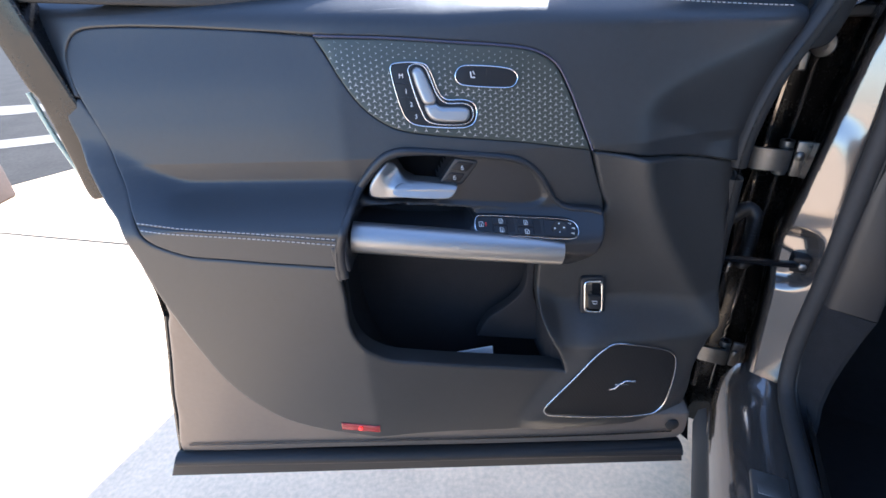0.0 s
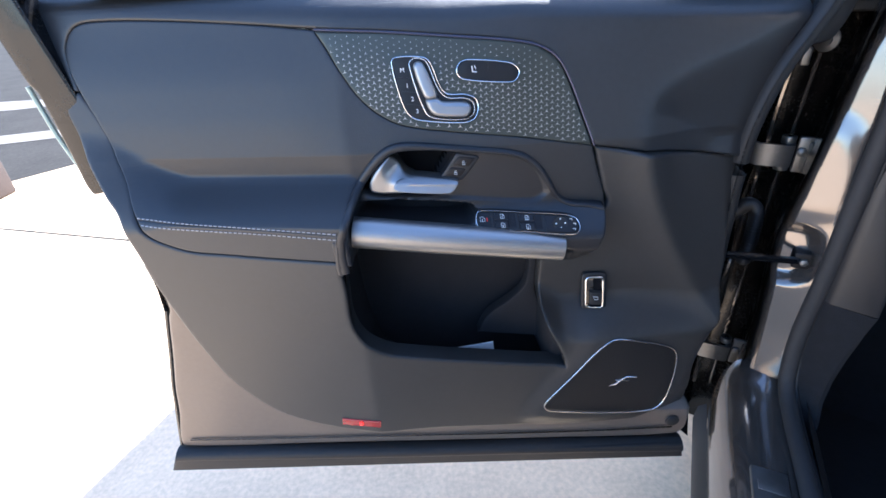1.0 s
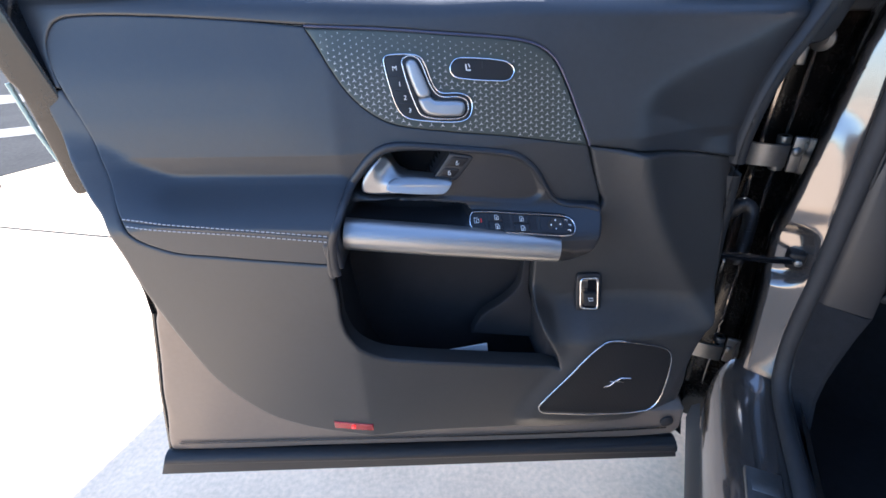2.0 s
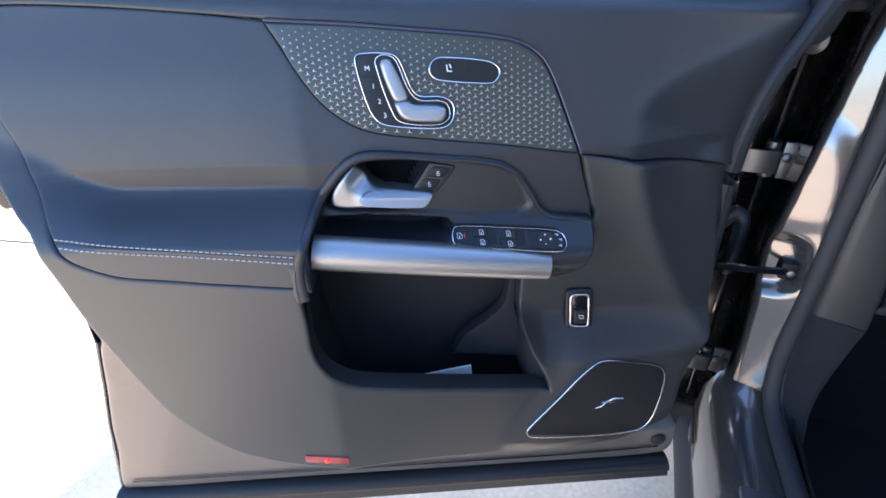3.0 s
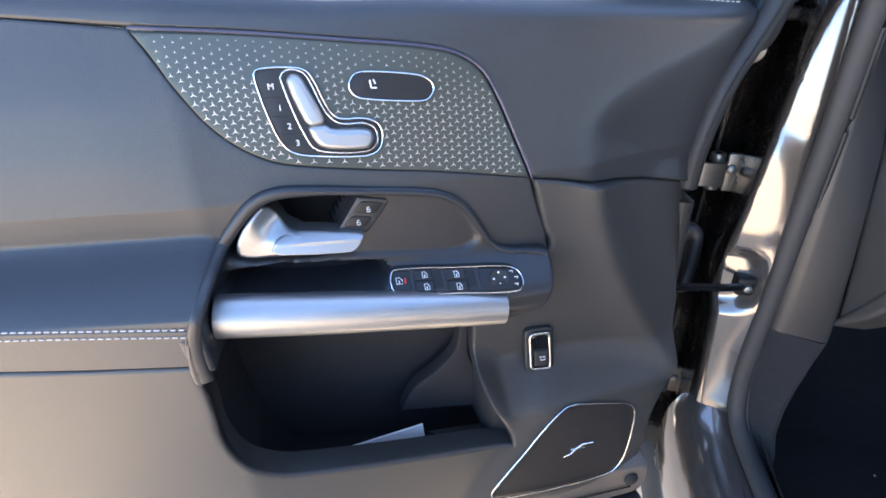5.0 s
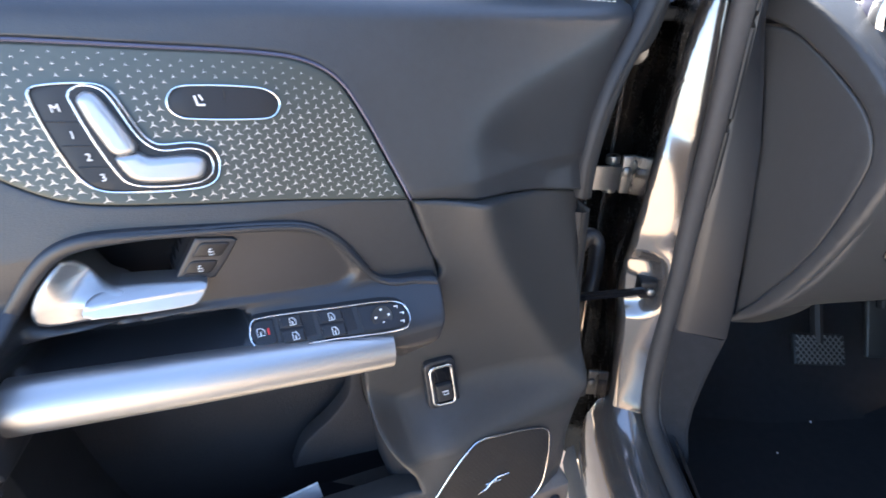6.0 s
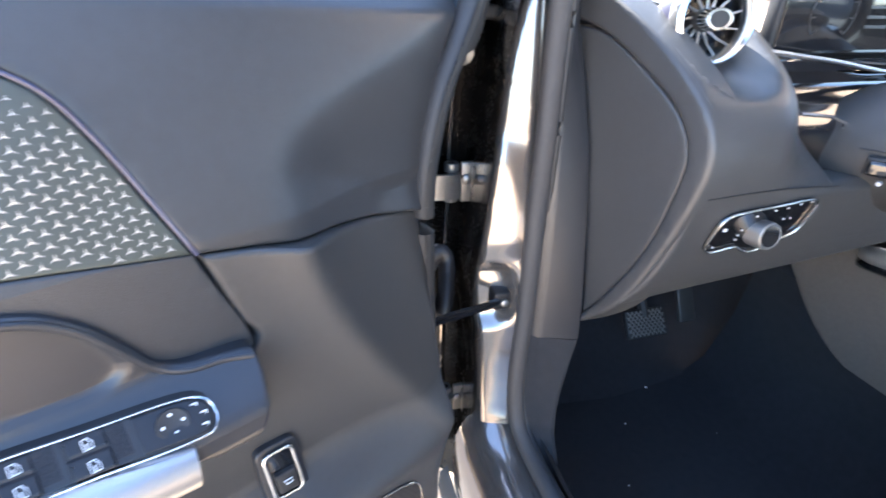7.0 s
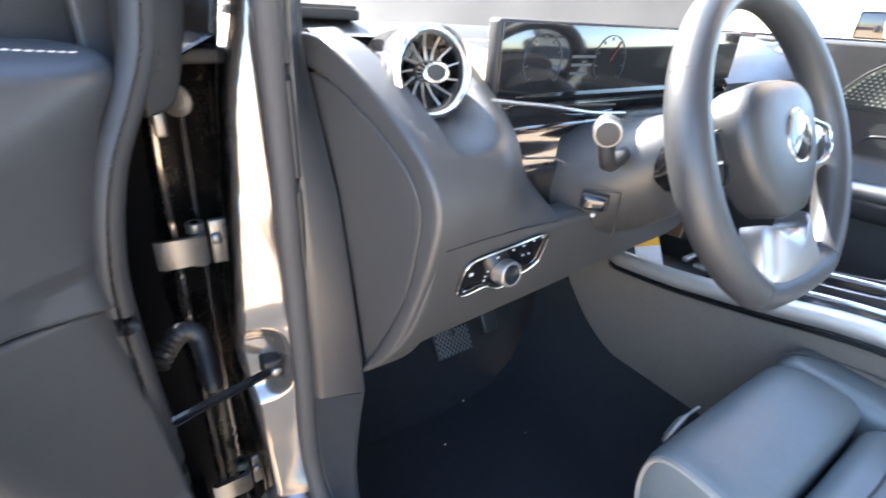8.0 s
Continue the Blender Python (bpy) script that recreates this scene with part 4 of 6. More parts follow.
swell = dent([(-0.05, 1.02), (0.02, 1.0), (0.05, 0.93), (0.045, 0.86), (-0.05, 0.86)], -0.006, 0.05)
pillar_depth = lambda x, z: -0.105 - 0.28 * (np.minimum(x, 0.045) - 0.045) + 0.3 * np.maximum(x - 0.05, 0) + 0.10 * np.clip(z - 0.78, 0, 0.6) + dish(x, z) + swell(x, z) - 0.010 * step(0.62, 0.47, z)
relief("hinge_pillar", FACE, pillar_depth, PAINT, body, 0.006, 0.010, 0.03, "glossy bronze-grey metallic pillar")
loft("pillar_side", [[(x + e, y, z) for x, y in ((-0.022, -0.10), (-0.012, -0.05), (0.0, 0.03), (0.005, 0.09), (-0.03, 0.12), (-0.06, 0.125), (-0.075, 0.17))] for z, e in ((0.10, 0.0), (0.2, 0.0), (0.45, 0.0), (0.6, -0.002), (0.70, -0.008), (0.775, -0.014), (0.85, -0.008), (0.95, 0.002), (1.05, 0.008), (1.15, 0.018), (1.25, 0.035), (1.34, 0.055))], SHADEPAINT, body, "bronze painted jamb darkened in place of shade")
tube("jamb_bead", run([(-0.03, 0.10, 0.25), (-0.03, 0.10, 0.6), (-0.025, 0.095, 0.9), (-0.02, 0.09, 1.12)]), 0.004, PAINT, body, 8)
tube("jamb_bead", run([(-0.068, 0.10, 0.25), (-0.065, 0.10, 0.6), (-0.06, 0.10, 0.9), (-0.055, 0.085, 1.1), (-0.03, 0.03, 1.25)]), 0.006, PAINT, body, 8)
# A-pillar above, roof, bonnet and wing
loft("a_pillar", [[(0.025 + 0.30 * (z - 1.3), -0.09 - 1.25 * (z - 1.3), z), (0.00 + 0.28 * (z - 1.3), -0.03 - 1.2 * (z - 1.3), z), (0.03 + 0.3 * (z - 1.3), 0.06 - 1.15 * (z - 1.3), z), (0.10 + 0.3 * (z - 1.3), 0.04 - 1.2 * (z - 1.3), z)]
                  for z in np.linspace(1.26, 1.64, 8)], PAINT, body, closed=True)
def roof_strip(name, x0, x1, y0, y1, mat, label=""):
    z = lambda x, y: 1.63 + 0.05 * math.sin(math.pi * (x - 0.12) / 1.36) + 0.02 * math.sin(math.pi * (y + 0.5) / -2.2)
    ob = loft(name, [[(x, y, z(x, y)) for x in np.linspace(x0, x1, 5)] for y in np.linspace(y0, y1, 6)], mat, body, label)
    ob.modifiers.new("thickness", "SOLIDIFY").thickness = 0.03
    return ob


roof_strip("roof_rail", 0.12, 0.30, -0.50, -2.6, PAINT)
roof_strip("roof_rail", 1.30, 1.48, -0.50, -2.6, PAINT)
roof_strip("roof_header", 0.30, 1.30, -0.50, -0.66, PAINT)
roof_strip("roof_rear", 0.30, 1.30, -1.75, -2.6, PAINT)
# Unseen pane added to let sky light into the cabin; casts no shadow.
light_pane = roof_strip("roof_light_pane", 0.30, 1.30, -0.665, -1.745, ROOFPANE, "tinted pane added in the roof to let light in")
light_pane.visible_shadow = False
loft("bonnet", [[(-0.02 + 1.64 * k / 10, 0.38 + 0.12 * i + 0.10 * math.sin(math.pi * k / 10), 1.10 - 0.012 * i * i * 0.6 + 0.04 * math.sin(math.pi * k / 10)) for k in range(11)] for i in range(9)], PAINT, body)
WING = ((0.01, 1.20), (-0.055, 1.165), (-0.12, 1.08), (-0.15, 0.92), (-0.16, 0.70), (-0.15, 0.45), (-0.13, 0.26), (-0.12, 0.12))
loft("front_wing", [[(x, y, z) for x, z in WING] for y in np.linspace(0.0, 0.42, 8)], PAINT, body)
# Dark copy of the wing's inside, standing in for shade.
loft("wing_shade", [[(x + 0.012, y, z) for x, z in WING] for y in np.linspace(0.002, 0.42, 6)], SHADEPAINT, body)
loft("wing_edge", [[(x, -0.001, z), (x + 0.006, -0.005, z), (x + 0.012, 0.001, z)] for x, z in WING], SHADEPAINT, body)
loft("rear_side", [[(x, y, z) for x, z in ((0.04, 1.20), (0.03, 1.18), (-0.05, 0.95), (-0.05, 0.60), (-0.02, 0.30))] for y in np.linspace(-1.22, -3.2, 6)], PAINT, body)
loft("tailgate", [[(x, y, z) for x in np.linspace(-0.02, 1.53, 7)] for y, z in ((-2.6, 1.62), (-3.0, 1.25), (-3.22, 1.0), (-3.25, 0.6), (-3.2, 0.3))], PAINT, body)
loft("rear_shoulder", [[(x, y, z) for x, z in ((0.13, 1.62), (0.08, 1.40), (0.04, 1.20))] for y in np.linspace(-2.0, -2.9, 4)], PAINT, body)
# Added plate that stops light leaking into the gap beside the pillar.
box("leak_cover", (-0.03, 0.03, 1.165), (0.16, 0.46, 1.185), DARK, body, 0.005)
# sill with its tread plate, black cladding below
sill_sec = [(-0.045, 0.26), (-0.05, 0.33), (-0.045, 0.40), (-0.025, 0.445), (0.0, 0.462), (0.05, 0.467), (0.085, 0.455), (0.10, 0.42), (0.10, 0.26)]
loft("sill", [[(x, y, z + dz) for x, z in sill_sec] for y, dz in ((-0.075, 0.045), (-0.100, 0.036), (-0.125, 0.022), (-0.15, 0.008), (-0.2, 0.0), (-0.35, -0.002), (-0.6, -0.004), (-0.9, 0.0), (-1.25, 0.02))], PAINT, body, caps=True)
box("tread_plate", (-0.012, -0.80, 0.458), (0.045, -0.33, 0.470), STEEL, body, 0.003, "brushed steel tread plate")
for i in range(9):
    box("tread_rib", (-0.004, -0.78 + 0.05 * i, 0.4705), (0.037, -0.76 + 0.05 * i, 0.4725), STEEL, bpy.data.objects["tread_plate"], 0.001)
loft("sill_cladding", [[(x, y, z) for x, z in ((-0.046, 0.30), (-0.062, 0.285), (-0.066, 0.24), (-0.05, 0.17), (0.0, 0.14))] for y in np.linspace(-0.03, -1.3, 8)], RUBBER, body, "black plastic sill cladding")
loft("wing_cladding", [[(x, y, z) for x, z in ((-0.10, 0.30), (-0.14, 0.29), (-0.145, 0.2), (-0.06, 0.14))] for y in np.linspace(0.0, 0.4, 4)], RUBBER, body)
# rubber door seal round the opening
SEAL = run([(0.075, -0.64, 1.62), (0.068, -0.30, 1.43), (0.056, -0.115, 1.30), (0.056, -0.100, 1.20), (0.056, -0.103, 1.05), (0.056, -0.102, 0.90), (0.056, -0.104, 0.76), (0.052, -0.108, 0.62), (0.053, -0.116, 0.55), (0.056, -0.138, 0.502), (0.062, -0.195, 0.480), (0.070, -0.35, 0.474), (0.076, -0.7, 0.472), (0.076, -1.2, 0.48)])
tube("door_seal", SEAL, 0.0130, GREYRUB, body, 14, "grey flocked rubber door seal", flat=1.15, up=(1, 0, 0))
tube("seal_lip", [(x + 0.0155, y - 0.002, z) for x, y, z in SEAL], 0.005, RUBBER, body, 8)
# bracket of the check strap, and the strap
strap = box("strap_bracket", (0.002, -0.100, 0.748), (0.030, -0.06, 0.780), KEYBLACK, body, 0.004)
lathe("bolt", [(0.007, 0), (0.007, 0.006), (0.004, 0.008), (0.0, 0.008)], pose(0.018, -0.100, 0.764, 90), STEEL, strap, 6)
tube("check_strap", run([(0.010, -0.098, 0.764), (-0.03, -0.115, 0.769), (-0.09, -0.138, 0.777), (-0.15, -0.165, 0.785)]), 0.0055, GLOSS, body, 8, "black door check strap", flat=1.4)


# Added sheet that blocks light and stands in for shade in the gap.
box("gap_blocker", (-0.150, 0.185, 0.14), (0.09, 0.200, 1.175), SHADEBLACK, body, 0.003, "dark panel added behind the wing to block light")


def hinge(z):
    """A folded steel leaf on the door side, its knuckle with the pin, and the leaf bolted to the pillar."""
    h = box("hinge", (-0.020, 0.030, z - 0.036), (0.004, 0.040, z + 0.034), STEEL, body, 0.003, "grey steel door hinge")
    leaf = [(-0.092, 0.012), (-0.084, 0.006), (-0.032, 0.008), (-0.026, 0.013), (-0.025, 0.020), (-0.027, 0.052), (-0.033, 0.052), (-0.033, 0.020), (-0.038, 0.016), (-0.082, 0.014), (-0.090, 0.020)]
    loft("door_leaf", [[(x, y, z + dz + (0.002 if x < -0.07 else 0.0)) for x, y in leaf] for dz in (-0.021, -0.020, 0.020, 0.021)], STEEL, h, closed=True, caps=True)
    lathe("hinge_pin", [(0.0, -0.034), (0.008, -0.032), (0.008, 0.030), (0.005, 0.034), (0.0, 0.034)], pose(-0.036, 0.036, z), SHADEPAINT, h, 16)
    for dz in (-0.026, 0.026):
        lathe("knuckle", [(0.012, dz - 0.007), (0.0125, dz - 0.005), (0.0125, dz + 0.005), (0.012, dz + 0.007)], pose(-0.036, 0.036, z), STEEL, h, 18)
    lathe("bolt", [(0.009, 0), (0.009, 0.006), (0.005, 0.009), (0.0, 0.009)], pose(-0.012, 0.030, z + 0.006, 90), STEEL, h, 6)
    box("hinge_plate", (-0.002, 0.004, z - 0.034), (0.004, 0.034, z + 0.026), STEEL, h, 0.002)


hinge(0.922)
hinge(0.432)
# wiring bellows between pillar and door, stop near the top
bel = run([(-0.12, -0.12, 0.845), (-0.09, -0.08, 0.855), (-0.07, -0.06, 0.835), (-0.064, -0.05, 0.79), (-0.062, -0.04, 0.745), (-0.06, -0.02, 0.71), (-0.06, 0.02, 0.70)])
dense = [tuple(p) for p in spline(bel, 0.0042, False)]
tube("wiring_bellows", dense, [0.0140 if i % 2 else 0.0085 for i in range(len(dense))], KEYBLACK, body, 14, "ribbed black rubber wiring bellows")
wb = lathe("door_stop", [(0.020, 0), (0.020, 0.004), (0.011, 0.006), (0.011, 0.010), (0.0, 0.011)], pose(-0.030, 0.02, 1.125, 90, 0, -35), STEEL, body, 20)
box("stop_bracket", (-0.062, 0.0, 1.085), (-0.048, 0.02, 1.115), STEEL, body, 0.003)
# floor and footwell
loft("floor_carpet", [[(0.09, y, 0.40), (0.115, y, 0.30), (0.17, y, 0.268), (0.45, y, 0.262), (0.68, y, 0.27), (0.74, y, 0.32), (0.79, y, 0.46), (0.81, y, 0.62), (1.0, y, 0.64), (1.04, y, 0.40), (1.08, y, 0.27), (1.42, y, 0.27), (1.43, y, 0.45)]
                      for y in np.linspace(0.12, -1.4, 8)], CARPET, body, "black carpeted floor")
loft("toe_board", [[(x, y, z) for x in np.linspace(0.09, 1.43, 9)] for y, z in ((0.09, 0.262), (0.16, 0.29), (0.28, 0.42), (0.36, 0.58), (0.36, 0.95))], CARPET, body)
loft("kick_panel", [[(0.066, -0.110 - e, z), (0.076, -0.121 - e, z), (0.090, -0.128 - e, z), (xe - 0.010, -0.143 - e, z), (xe - 0.003, -0.141 - e, z), (xe, -0.130 - e, z), (xe + 0.003, -0.05, z), (xe + 0.006, 0.36, z)] for z, xe, e in ((0.6985, 0.1415, 0.0), (0.69, 0.1395, 0.001), (0.66, 0.133, 0.003), (0.60, 0.124, 0.006), (0.55, 0.118, 0.010), (0.505, 0.114, 0.022), (0.47, 0.112, 0.05), (0.40, 0.113, 0.06), (0.30, 0.12, 0.06))], CARPET, body, "black carpeted kick panel")
loft("sill_trim", [[(0.088, y, 0.50 - 0.02 * k), (0.10, y - 0.0, 0.485 - 0.02 * k), (0.125, y, 0.42), (0.13, y, 0.28)] for k, y in ((0, -0.12), (0.3, -0.16), (0.8, -0.22), (1, -0.4), (1, -0.8), (1, -1.2))], PLASTIC, body)
bm = bmesh.new()
for a, b, s in ((0.548, 0.096, 0.003), (0.42, 0.0, 0.0025), (0.62, -0.08, 0.002), (0.33, -0.15, 0.002)):
    bmesh.ops.create_icosphere(bm, subdivisions=1, radius=s, matrix=Matrix.Translation((a, b, 0.2665)))
tagged(part("lint", bm, PAPER, body, "tiny white specks of lint"), kind="stuff")

# ---- dashboard ----
dash = car_thing("dashboard", (0.6, 0.1, 0.75), "black soft-touch dashboard with round turbine vents", "dashboard")
prof = curve_of([(0.70, -0.10), (0.74, -0.14), (0.80, -0.195), (0.85, -0.225), (0.90, -0.243), (0.95, -0.255), (1.0, -0.265), (1.05, -0.266), (1.10, -0.242), (1.15, -0.180), (1.19, -0.105), (1.21, -0.04), (1.225, 0.06)])
scoop = dent([(0.205, 1.24), (0.178, 1.20), (0.175, 1.165), (0.192, 1.13), (0.222, 1.112), (0.26, 1.116), (0.282, 1.14), (0.29, 1.175), (0.28, 1.24)], 0.075, 0.035)
dash_depth = lambda x, z: prof(z) + 0.10 * step(0.27, 0.42, x) * step(0.98, 1.06, z) + scoop(x, z)
relief("dash_body", [(0.152, 0.79), (0.152, 0.79), (0.171, 0.90), (0.178, 1.0), (0.178, 1.05), (0.169, 1.10), (0.155, 1.15), (0.138, 1.19), (0.128, 1.212), (0.128, 1.212), (0.25, 1.218), (0.36, 1.21), (0.36, 1.21), (0.345, 1.15), (0.36, 1.06), (0.385, 0.995),
                     (0.385, 0.995), (0.60, 1.0), (0.75, 0.99), (0.75, 0.99), (0.75, 0.90), (0.61, 0.877), (0.396, 0.846), (0.216, 0.815)], dash_depth, DASH, dash, 0.009, 0.006, 0.03, "soft black driver's side of the dash")
box("dash_lower", (0.16, -0.17, 0.82), (0.78, 0.30, 0.90), DARK, dash, 0.02)
END_X = lambda y, z: 0.118 + (-0.038 - y) * 0.26
LEAF = [(-0.038, 1.163), (-0.038, 1.163), (-0.09, 1.154), (-0.16, 1.117), (-0.213, 1.078), (-0.236, 1.04), (-0.236, 1.0), (-0.213, 0.90), (-0.16, 0.79), (-0.130, 0.742), (-0.130, 0.742), (-0.117, 0.84), (-0.104, 0.92), (-0.089, 1.01), (-0.062, 1.10)]
RIM = [(-0.040, 1.170), (-0.040, 1.170), (-0.03, 1.205), (-0.06, 1.207), (-0.10, 1.196), (-0.18, 1.15), (-0.245, 1.095), (-0.268, 1.05), (-0.266, 1.0), (-0.24, 0.905), (-0.195, 0.80), (-0.135, 0.730), (-0.130, 0.738), (-0.130, 0.738), (-0.162, 0.788), (-0.215, 0.90), (-0.2385, 1.0), (-0.2385, 1.041), (-0.215, 1.081),
       (-0.161, 1.120), (-0.09, 1.157)]
relief("end_cover", LEAF, lambda y, z: END_X(y, z) + 0.003 - 0.004 * step(0.74, 0.95, z), DASH, dash, 0.014, 0.003, 0.02, "leaf-shaped end cover", side="x")
relief("end_rim", RIM, lambda y, z: END_X(y, z) - 0.006 + 0.05 * np.maximum(-0.245 - y, 0), DASH, dash, 0.014, 0.006, 0.04, side="x", step_len=0.008)
loft("end_bulkhead", [[(END_X(y, 1) + 0.03, y, z) for y in (-0.10, -0.04, 0.05, 0.36)] for z in (0.76, 0.9, 1.05, 1.17)], DARK, dash)
# upright trim between the seal and the end cover
trim_sec = []
for z, ys, xe, ye in ((1.30, -0.105, 0.115, -0.045), (1.20, -0.088, 0.116, -0.033), (1.168, -0.09, 0.117, -0.037), (1.10, -0.094, 0.123, -0.060), (1.01, -0.104, 0.130, -0.088), (0.92, -0.112, 0.134, -0.104), (0.84, -0.118, 0.137, -0.117), (0.76, -0.123, 0.140, -0.127), (0.70, -0.126, 0.142, -0.130)):
    trim_sec.append([(0.064, ys + 0.014, z), (0.073, ys + 0.002, z), (0.083, ys - 0.001, z), (xe - 0.010, ye - 0.013, z), (xe - 0.004, ye - 0.012, z), (xe, ye, z), (xe + 0.004, ye + 0.02, z)])
loft("pillar_trim", trim_sec, SATIN, body, "black upright pillar trim")
# top of the dash and its far side
loft("dash_top", [[(x, y, z) for x in np.linspace(0.12, 1.44, 12)] for y, z in ((-0.03, 1.205), (0.05, 1.222), (0.2, 1.215), (0.45, 1.16))], PLASTIC, dash)
loft("far_dash", [[(x, y, z) for x in np.linspace(0.96, 1.43, 8)] for y, z in ((0.0, 1.215), (-0.10, 1.19), (-0.15, 1.14), (-0.14, 1.05), (-0.17, 1.02), (-0.17, 0.88), (-0.08, 0.80))], SOFT, dash)
# Added sheet that stops sun leaking through behind the display.
loft("display_gap_cover", [[(x, y, z) for x in np.linspace(0.352, 0.98, 8)] for y, z in ((-0.112, 1.195), (-0.07, 1.20), (-0.03, 1.203))], SOFT, dash)
box("centre_panel", (0.63, -0.150, 0.84), (0.97, 0.20, 1.112), PLASTIC, dash, 0.02)
box("grille", (0.05, 0.02, 1.222), (0.22, 0.10, 1.236), DARK, dash, 0.004)
for i in range(8):
    box("grille_slat", (0.055, 0.022 + 0.0095 * i, 1.2365), (0.215, 0.026 + 0.0095 * i, 1.2405), PLASTIC, bpy.data.objects["grille"], 0)


def vent(c, r):
    m = Matrix.Translation(c) @ pose(0, 0, 0, 84, 0, -4)
    v = lathe("vent", [(r * 1.02, -0.10), (r * 1.06, -0.03), (r * 1.06, 0.0), (r * 0.98, 0.004), (r * 0.9, 0.0), (r * 0.88, -0.02), (r * 0.86, -0.055), (0.0, -0.056)], m, GLOSS, dash, 48, "round turbine air vent")
    lathe("chrome_ring", [(r * 1.06, -0.014), (r * 1.09, -0.004), (r * 1.07, 0.008), (r * 0.97, 0.012), (r * 0.86, 0.006), (r * 0.84, -0.010)], m, CHROME, v, 48, caps=False)
    lathe("blue_ring", [(r * 1.075, -0.035), (r * 1.085, -0.02), (r * 1.075, -0.008)], m, AMBIENT, v, 48, caps=False)
    for i in range(13):
        a = 2 * math.pi * i / 13
        inner, outer = Vector((0.26 * r * math.cos(a), 0.26 * r * math.sin(a), -0.016)), Vector((0.86 * r * math.cos(a + 0.25), 0.86 * r * math.sin(a + 0.25), -0.006))
        tube("vane", [m @ inner, m @ ((inner + outer) / 2 + Vector((0, 0, -0.004))), m @ outer], [0.0022, 0.0014, 0.0011], SILVER, v, 6)
    mk = m @ Matrix.Diagonal((1.25, 0.85, 1, 1))
    hub = lathe("vent_knob", [(r * 0.30, -0.03), (r * 0.30, 0.002), (r * 0.26, 0.010), (0.0, 0.011)], mk, SATIN, v, 24)
    lathe("knob_ring", [(r * 0.30, -0.004), (r * 0.32, 0.004), (r * 0.28, 0.012), (r * 0.21, 0.0115)], mk, CHROME, hub, 24, caps=False)


vent((0.230, -0.155, 1.175), 0.050)
vent((1.36, -0.11, 1.17), 0.050)

# gloss-black trim with silver line beside the column
GLOSS_LINE = [(0.312, 1.145), (0.312, 1.145), (0.36, 1.02), (0.383, 0.972), (0.383, 0.972), (0.455, 0.985), (0.47, 1.01), (0.60, 1.05), (0.60, 1.05), (0.60, 1.115), (0.60, 1.115), (0.50, 1.112), (0.40, 1.13)]
relief("gloss_trim", GLOSS_LINE, lambda x, z: -0.205 + 0.05 * step(1.04, 1.10, z), GLOSS, dash, 0.012, 0.006, 0.03, "piano-black trim")
tube("silver_line", run([(0.345, -0.214, 1.072), (0.40, -0.216, 1.066), (0.425, -0.214, 1.058), (0.432, -0.212, 1.045)]), 0.0025, CHROME, dash, 8)
tube("silver_line", run([(0.315, -0.17, 1.140), (0.42, -0.172, 1.128), (0.52, -0.175, 1.113), (0.60, -0.175, 1.108)]), 0.003, SILVER, dash, 8)
loft("display_shelf", [[(x, y, z) for x in np.linspace(0.31, 0.98, 8)] for y, z in ((-0.165, 1.115), (-0.17, 1.128), (-0.12, 1.132), (-0.02, 1.135))], GLOSS, dash)
# wide display
disp = box("display", (0.345, -0.138, 1.130), (0.98, -0.112, 1.238), DARK, dash, 0.006, "wide glossy black display")
box("screen", (0.350, -0.1405, 1.134), (0.976, -0.1375, 1.234), GLOSS, disp, 0.001)
for cx in (0.43, 0.58):
    arc = [(cx + 0.038 * math.cos(a), -0.1415, 1.184 + 0.038 * math.sin(a)) for a in np.linspace(radians(225), radians(-45), 28)]
    tube("gauge_arc", arc, 0.0007, DIM, disp, 6)
    for a in np.linspace(radians(225), radians(-45), 9):
        tube("gauge_tick", [(cx + q * math.cos(a), -0.1415, 1.184 + q * math.sin(a)) for q in (0.030, 0.035)], 0.0008, DIM, disp, 6)
tube("gauge_needle", [(0.58, -0.1418, 1.184), (0.60, -0.1418, 1.212)], 0.001, DIMRED, disp, 6)
for i in range(3):
    box("print_bar", (0.49, -0.1422, 1.165 + 0.012 * i), (0.53 + 0.006 * i, -0.1412, 1.169 + 0.012 * i), DIM, disp, 0)

# light switch panel
LIGHTS = [(0.221, 0.915), (0.222, 0.945), (0.226, 0.957), (0.238, 0.966), (0.302, 0.973), (0.350, 0.978), (0.362, 0.971), (0.361, 0.945), (0.357, 0.930), (0.346, 0.922), (0.325, 0.914), (0.312, 0.904), (0.296, 0.9005), (0.280, 0.906), (0.268, 0.913), (0.232, 0.908)]
lights = relief("light_switch", LIGHTS, lambda x, z: prof(z) - 0.003, GLOSS, dash, 0.012, 0.002, 0.02, "headlight switch panel with a silver dial")
band("chrome_ring", LIGHTS, lambda x, z: prof(z) - 0.004, 0.003, CHROME, lights, 0.003)
km = Matrix.Translation((0.292, -0.262, 0.934)) @ pose(0, 0, 0, 82, 0, 0)
dial = lathe("dial", [(0.0185, -0.01), (0.0185, 0.008), (0.0175, 0.0125), (0.0155, 0.0135), (0.014, 0.0127), (0.0, 0.0127)], km, SILVER, lights, 36, "knurled silver dial")
lathe("dial_cap", [(0.0138, 0.0122), (0.0138, 0.0138), (0.0, 0.0142)], km, GLOSS, dial, 28)
